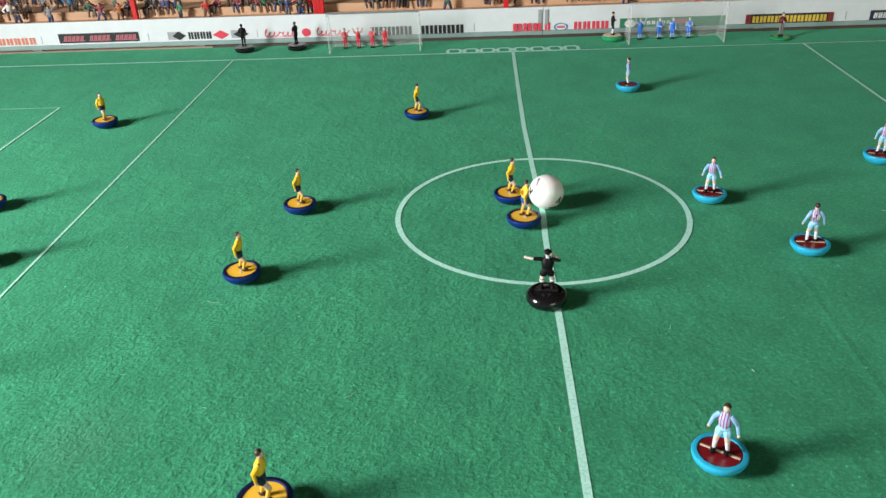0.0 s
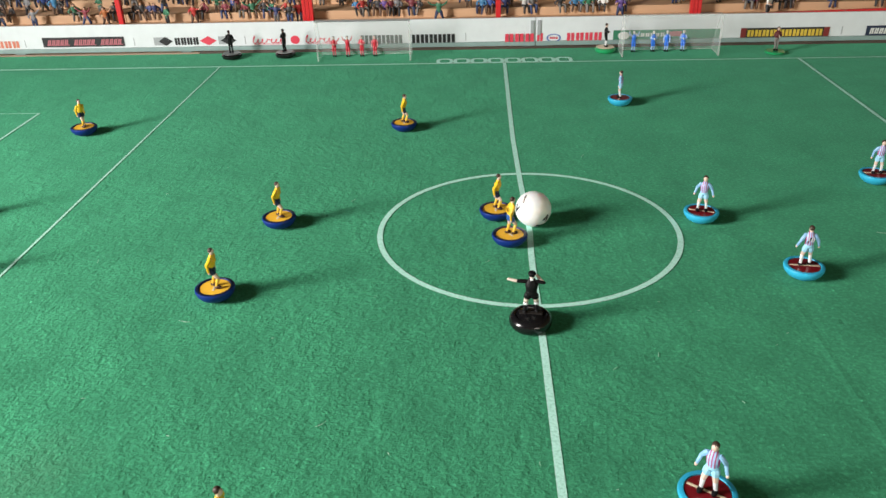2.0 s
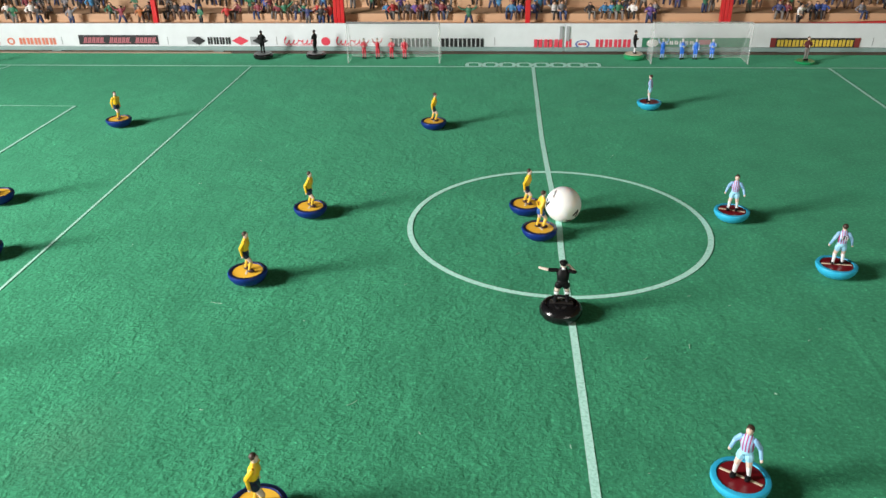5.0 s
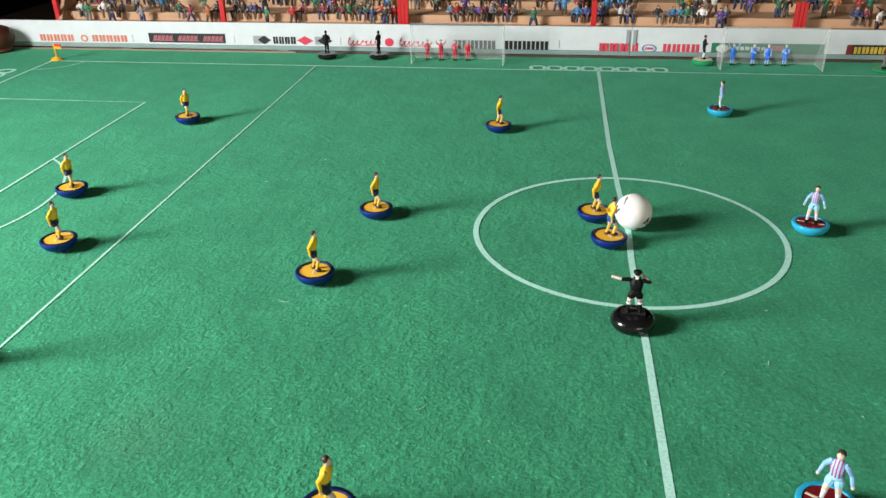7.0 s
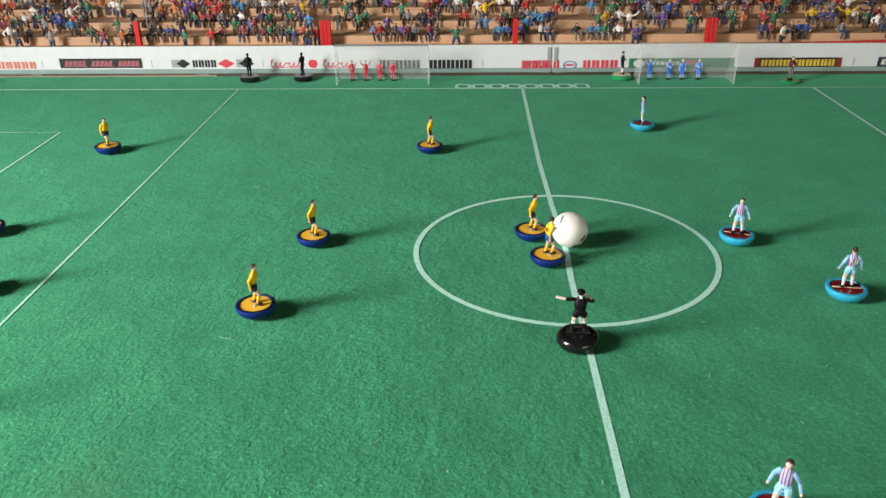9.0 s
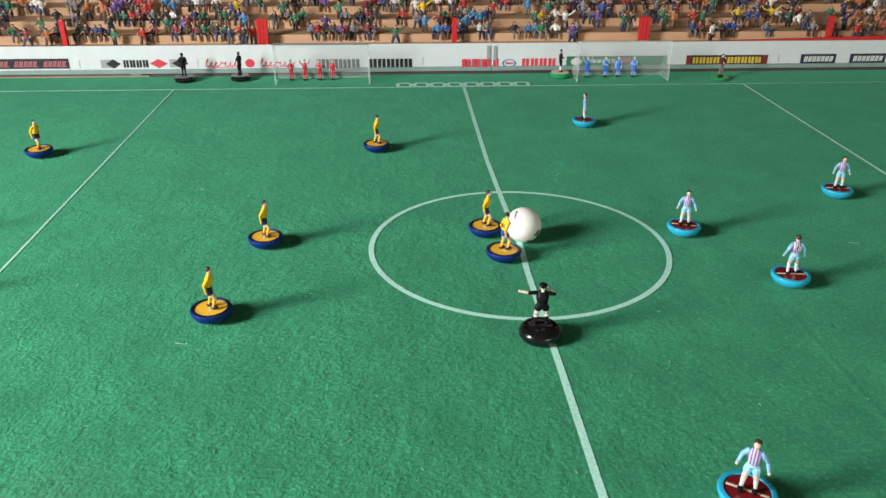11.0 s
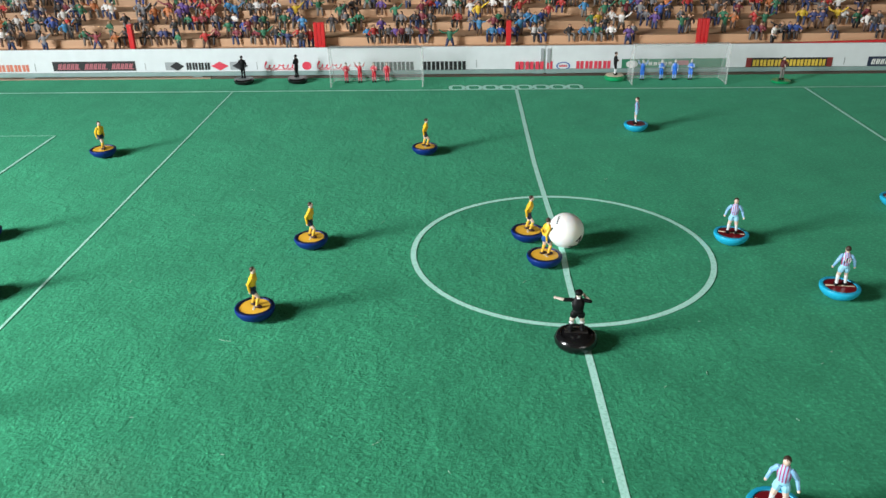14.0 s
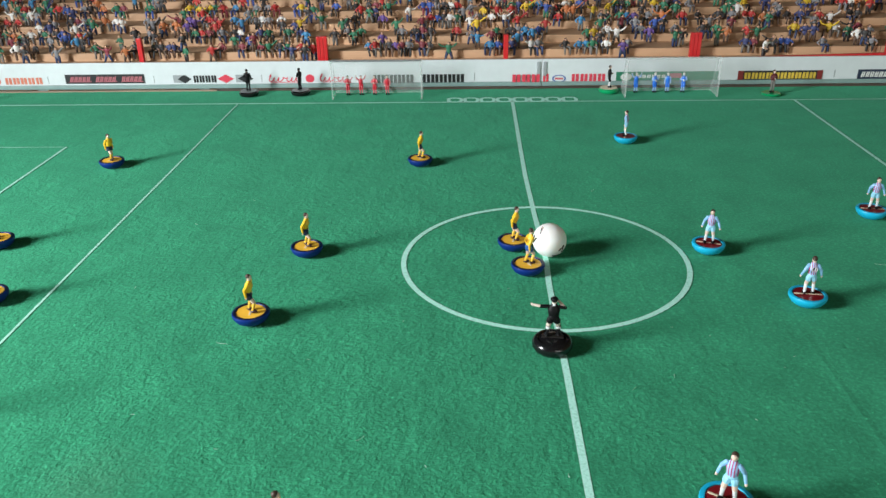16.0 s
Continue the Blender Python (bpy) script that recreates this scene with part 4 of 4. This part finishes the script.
# ---- crowd on the stand ----
CROWD = [
    "gmwddd.k.K.Sd.g.M.gOd..ddnndg...rm.gmbmmG.dgNrdrr......srpdpmk.Md..G...S.sbmnS.Wk...d.ssgdw.pk......Gd....g...nmw.dbb....k....wdk..m.Prod.or.bs.g.",
    "gdOgwwgndbbWrd......d.kdo.o.pgrmrk.dw..ng.dgnns...dGkgg....Gk.dmd...r.kY.mg.dkssbr.....gygwWm.kkpbd.k...dkgom.rG.....ynnk.Ywgdmk...g.no..ww.dgrb.n.",
    "rWrgWk.dk.dmkggO.Ww...kKd.Mgpprrmr.sSkkwk.w..Yd.G...dd.gnp...W.MrbdwgKwkywrwrR....droOs.ykd.gspdk.O.gr.d..dgkwrrOgkkd.nnr.W..dd....wd.yodg.k.sr.gd.",
    "s.grSgGgrnbnkdoo.gm...gkd...yryyGr.sr.kdkr..ny.Gd.b.kdrdmRg....bbddwr.K.dosmgnYrsBrdwybm.nYgdgggYygdn.k...rrggy..nk...kykr.krworyn.go.nd.wr.yb.kn.g",
    ".Rm.sp.nn..g.r......S.bk.kw.ps..o.sW.w........g..ry..r..b.or.s..db..g.Sw.....r.dp.wS..k..p..p....ss.nb.rw.n..Rr.pd.ws.Rr.by.p..do.dr.d......k..r..d",
]

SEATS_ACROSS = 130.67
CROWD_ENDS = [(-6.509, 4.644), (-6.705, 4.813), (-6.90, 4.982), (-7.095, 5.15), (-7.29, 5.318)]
DYES = {
    "r": ("red", (0.458, 0.027, 0.027)), "b": ("blue", (0.024, 0.075, 0.320)), "s": ("sky blue", (0.040, 0.215, 0.430)), "g": ("green", (0.018, 0.156, 0.083)),
    "d": ("dark grey", (0.027, 0.027, 0.032)), "w": ("white", (0.72, 0.70, 0.68)), "y": ("yellow", (0.659, 0.439, 0.027)), "o": ("orange", (0.480, 0.150, 0.046)),
    "p": ("purple", (0.110, 0.055, 0.256)), "m": ("maroon", (0.201, 0.027, 0.046)), "n": ("navy", (0.027, 0.041, 0.146)), "k": ("grey", (0.201, 0.201, 0.220)),
}
DYED = {k: material("dye_" + v[0].replace(" ", "_"), tuple(min(0.85, 1.05 * c + 0.16 * g) for c, g in zip(v[1], (0.13, 0.10, 0.08))), 0.5, vary=0.12, rand=0.2) for k, v in DYES.items()}
TROUSERS = [material("trousers_" + n, c, 0.55, rand=0.25) for n, c in (("dark", (0.025, 0.024, 0.026)), ("blue", (0.03, 0.05, 0.13)), ("brown", (0.11, 0.065, 0.045)), ("grey", (0.17, 0.16, 0.15)))]
TAN_SKIN = material("tan_flesh", (0.54, 0.31, 0.21), 0.5)
HAIRS = [HAIR, BLACK_PAINT, material("fair_hair", (0.35, 0.2, 0.08), 0.5)]


def spectator_mesh(seated, raised, variant):
    """A slim seated or standing figurine about 18 mm tall, facing -y. Slots: 0 top, 1 trousers, 2 skin, 3 hair."""
    rnd = random.Random(variant * 7 + raised * 31 + seated * 101)
    bm = bmesh.new()
    hip = 0.012 if seated else 0.098
    stride = rnd.choice((0.0, 0.012, 0.024))
    for s in (-1, 1):
        if seated:
            kn = ((0.017 + rnd.uniform(0, 0.014)) * s, -0.052 + rnd.uniform(-0.008, 0.008), hip + 0.012)
            tube(bm, (0.014 * s, 0, hip + 0.008), kn, 0.014, 0.011, 1, 6)
            tube(bm, kn, (kn[0] + rnd.uniform(-0.006, 0.006), -0.056 + rnd.uniform(-0.012, 0.012), hip - 0.070), 0.011, 0.009, 1, 6)
        else:
            foot = (0.016 * s + stride * s * 0.5, stride * s * 0.8, 0.008)
            tube(bm, (0.013 * s, 0, hip), foot, 0.015, 0.009, 1, 6)
            blob(bm, (foot[0], foot[1] - 0.006, 0.007), 0.009, 0.014, 0.007, 3, 6, 4)
    lean = rnd.uniform(-0.010, 0.008)
    top = hip + 0.074
    tube(bm, (0, 0, hip - 0.004), (0, lean * 0.5, hip + 0.034), 0.022, 0.021, 0, 8, 0.7)
    tube(bm, (0, lean * 0.5, hip + 0.030), (0, lean, top), 0.021, 0.029, 0, 8, 0.66)
    turn = rnd.uniform(-0.005, 0.005)
    blob(bm, (turn, lean - 0.004, top + 0.029), 0.0135, 0.0155, 0.0195, 2, 8, 6)
    blob(bm, (turn, lean + 0.002, top + 0.036), 0.0145, 0.0165, 0.016, 3, 8, 6)
    wave = rnd.choice((0, 0, 1, -1))
    for s in (-1, 1):
        sh = Vector((0.029 * s, lean, top - 0.008))
        if raised and wave != s:
            el = sh + Vector((0.030 * s, -0.008, 0.020 + rnd.uniform(-0.016, 0.018)))
            ha = el + Vector((rnd.uniform(0.012, 0.038) * s, -0.008, 0.040 + rnd.uniform(-0.014, 0.016)))
        elif rnd.random() < 0.35:
            el = sh + Vector((0.020 * s, 0.006, -0.032))
            ha = el + Vector((-0.012 * s, -0.016, -0.026))
        else:
            el = sh + Vector((0.010 * s, -0.008 + rnd.uniform(-0.008, 0.010), -0.034))
            ha = el + Vector((-0.014 * s, -0.028, -0.006 + rnd.uniform(-0.012, 0.026)))
        tube(bm, sh, el, 0.0105, 0.0085, 0, 6)
        tube(bm, el, ha, 0.0085, 0.007, 0 if variant % 3 else 2, 6)
        blob(bm, ha, 0.008, 0.008, 0.009, 2, 6, 4)
    bmesh.ops.scale(bm, vec=(1.36, 1.22, 0.93), verts=bm.verts)
    return moulded(bm)


def crowd():
    poses = {}
    for seated in (0, 1):
        for raised in (0, 1):
            for v in range(6):
                bm = spectator_mesh(seated, raised, v)
                bmesh.ops.scale(bm, vec=(U, U, U), verts=bm.verts)
                me = bpy.data.meshes.new("spectator_figurine")
                bm.to_mesh(me)
                bm.free()
                me.shade_smooth()
                poses[seated, raised, v] = me
    rnd = random.Random(11)
    dressed, made = {}, 0
    rest = bmesh.new()
    stuff_mats = [DYED[k] for k in DYES] + [TROUSERS[0], TAN_SKIN, HAIR]
    for row, seats in enumerate(CROWD):
        k = row + 1
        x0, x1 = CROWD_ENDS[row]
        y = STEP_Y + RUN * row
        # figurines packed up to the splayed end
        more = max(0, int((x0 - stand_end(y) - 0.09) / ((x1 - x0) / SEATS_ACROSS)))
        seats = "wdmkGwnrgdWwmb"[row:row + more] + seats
        for i, c in enumerate(seats):
            i -= more
            if c == ".":
                continue
            raised = c.isupper() or rnd.random() < 0.10
            seated = not (raised and rnd.random() < 0.6) and rnd.random() < 0.64
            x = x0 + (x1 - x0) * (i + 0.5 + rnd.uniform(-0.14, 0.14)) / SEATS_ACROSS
            if not stand_end(y) + 0.06 < x < STAND_X1 - 0.1:
                continue
            v, tr, hr = rnd.randrange(6), rnd.randrange(4), rnd.randrange(3)
            on_edge = not seated and rnd.random() < 0.6
            z = DECK + RISE * (k if seated or on_edge else k - 1) + 0.031
            back = 0.028 if seated else rnd.uniform(0.03, 0.10) if on_edge else rnd.uniform(-0.16, -0.05)
            m = pose(x * U, (y + back) * U, (z - 0.03) * U, 0, 0, rnd.uniform(-38, 38)) @ Matrix.Scale(rnd.uniform(0.98, 1.14), 4)
            dye = c.lower()
            if made < 300:
                key = (seated, raised, v, dye, tr, hr)
                if key not in dressed:
                    me = poses[int(seated), int(raised), v].copy()
                    for mat in (DYED[dye], TROUSERS[tr], TAN_SKIN, HAIRS[hr]):
                        me.materials.append(mat)
                    dressed[key] = me
                ob = new("spectator_figurine", dressed[key])
                ob.matrix_basis = m
                doing = "arms raised" if raised else "arms lowered"
                tagged(ob, f"tiny painted {DYES[dye][0]} spectator figurine {'seated' if seated else 'standing'} on plywood terrace, {doing}", "figurine", "spectators on the stand")
                made += 1
            else:
                n = len(rest.verts)
                nf = len(rest.faces)
                rest.from_mesh(poses[int(seated), int(raised), v])
                rest.verts.ensure_lookup_table()
                rest.faces.ensure_lookup_table()
                for w in rest.verts[n:]:
                    w.co = (m @ w.co) / U
                slots = (list(DYES).index(dye), rnd.choice([len(DYES)] * 3 + [list(DYES).index(q) for q in "nkdgmb"]), len(DYES) + 1, len(DYES) + 2)
                for f in rest.faces[nf:]:
                    f.material_index = slots[min(f.material_index, 3)]
    tagged(part("spectator_crowd", rest, stuff_mats), "tiny painted spectator figurines crowding the upper plywood terraces", "figurines", kind="stuff")


crowd()


# ---- raised fibres of the felt ----
def felt_pile(count=80000):
    rs = np.random.RandomState(7)
    x, y = rs.uniform(-3.6, 3.4, count), -3.2 + 5.4 * rs.beta(1.0, 1.5, count)
    clear = (np.abs(x - 0.015) > 0.03) & (np.abs(np.hypot((x - 0.02) / 0.974, (y + 0.012) / 0.932) - 1) > 0.03) & (np.abs(np.abs(x) - SHOOT) > 0.024)
    # fewer stand up where the cloth is played smooth
    clear &= rs.uniform(0, 1, count) < np.clip(1.0 - 0.38 * (x + 0.3), 0.2, 1.0)
    x, y = x[clear], y[clear]
    n = len(x)
    a, ln, w = rs.uniform(0, 2 * np.pi, n), rs.uniform(0.006, 0.016, n), rs.uniform(0.0020, 0.0042, n)
    lift = rs.uniform(0.0008, 0.0034, n)
    dx, dy = np.cos(a) * ln, np.sin(a) * ln
    px, py = -np.sin(a) * w / 2, np.cos(a) * w / 2
    z0 = np.full(n, 0.0003)
    pts = np.stack([np.stack([x + px, y + py, z0], 1), np.stack([x - px, y - py, z0], 1),
                    np.stack([x + dx * 0.6 - px * 0.8, y + dy * 0.6 - py * 0.8, z0 + lift], 1), np.stack([x + dx * 0.6 + px * 0.8, y + dy * 0.6 + py * 0.8, z0 + lift], 1),
                    np.stack([x + dx, y + dy, z0 + lift * 0.55], 1)], 1).reshape(-1, 3) * U
    me = bpy.data.meshes.new("felt_pile")
    base = 5 * np.arange(n)
    quads = np.stack([base, base + 1, base + 2, base + 3], 1)
    tris = np.stack([base + 3, base + 2, base + 4], 1)
    me.vertices.add(len(pts))
    me.vertices.foreach_set("co", pts.ravel())
    me.loops.add(7 * n)
    me.loops.foreach_set("vertex_index", np.concatenate([quads.ravel(), tris.ravel()]))
    me.polygons.add(2 * n)
    me.polygons.foreach_set("loop_start", np.concatenate([4 * np.arange(n), 4 * n + 3 * np.arange(n)]))
    me.update(calc_edges=True)
    me.materials.append(FIBRE)
    ob = new("felt_pile", me)
    ob.parent = cloth
    tagged(ob, "short raised green felt fibres", kind="stuff")


FIBRE = material("felt_fibre", (0.060, 0.35, 0.19), 0.95, vary=0.3, scale=300, spec=0.05)
felt_pile()

# ---- lint on the cloth ----
LINT = material("white_lint", (0.46, 0.64, 0.54), 0.9)


def lint():
    rnd = random.Random(4)
    spots = [(0.59, -1.41), (0.35, -1.52), (-1.96, -1.08), (-1.21, 0.43), (-0.26, -0.45), (2.24, -0.08), (-2.7, -0.4), (0.55, 1.3), (-2.3, 1.1), (-1.0, -1.9), (0.25, -2.3), (-0.7, -2.1), (-1.7, -2.0), (0.9, -1.75), (1.3, -1.2), (-0.35, -2.75), (-2.2, -1.75), (0.7, -0.9), (-1.4, -1.25), (-0.9, -0.85), (1.6, -1.9), (-2.6, 0.6), (1.708, -1.027), (0.895, -0.99), (1.196, -1.316), (-0.053, -2.147)]
    for n, (x, y) in enumerate(spots):
        bm = bmesh.new()
        a, ln, bend = rnd.uniform(0, 6.28), rnd.uniform(0.03, 0.085) if n < 10 else rnd.uniform(0.008, 0.028), rnd.uniform(-1.2, 1.2)
        p = Vector((0, 0, 0.004))
        for i in range(6):
            q = p + Vector((math.cos(a), math.sin(a), 0)) * ln / 6
            tube(bm, p, q, 0.0010, 0.0010, 0, 5, caps=False)
            p, a = q, a + bend / 6
        ob = part("lint_fibre", bm, LINT)
        ob.matrix_basis = pose(x * U, y * U, 0)
        tagged(ob, "tiny curled white lint fibre lying on green felt", "lint", "lint on the cloth")


lint()
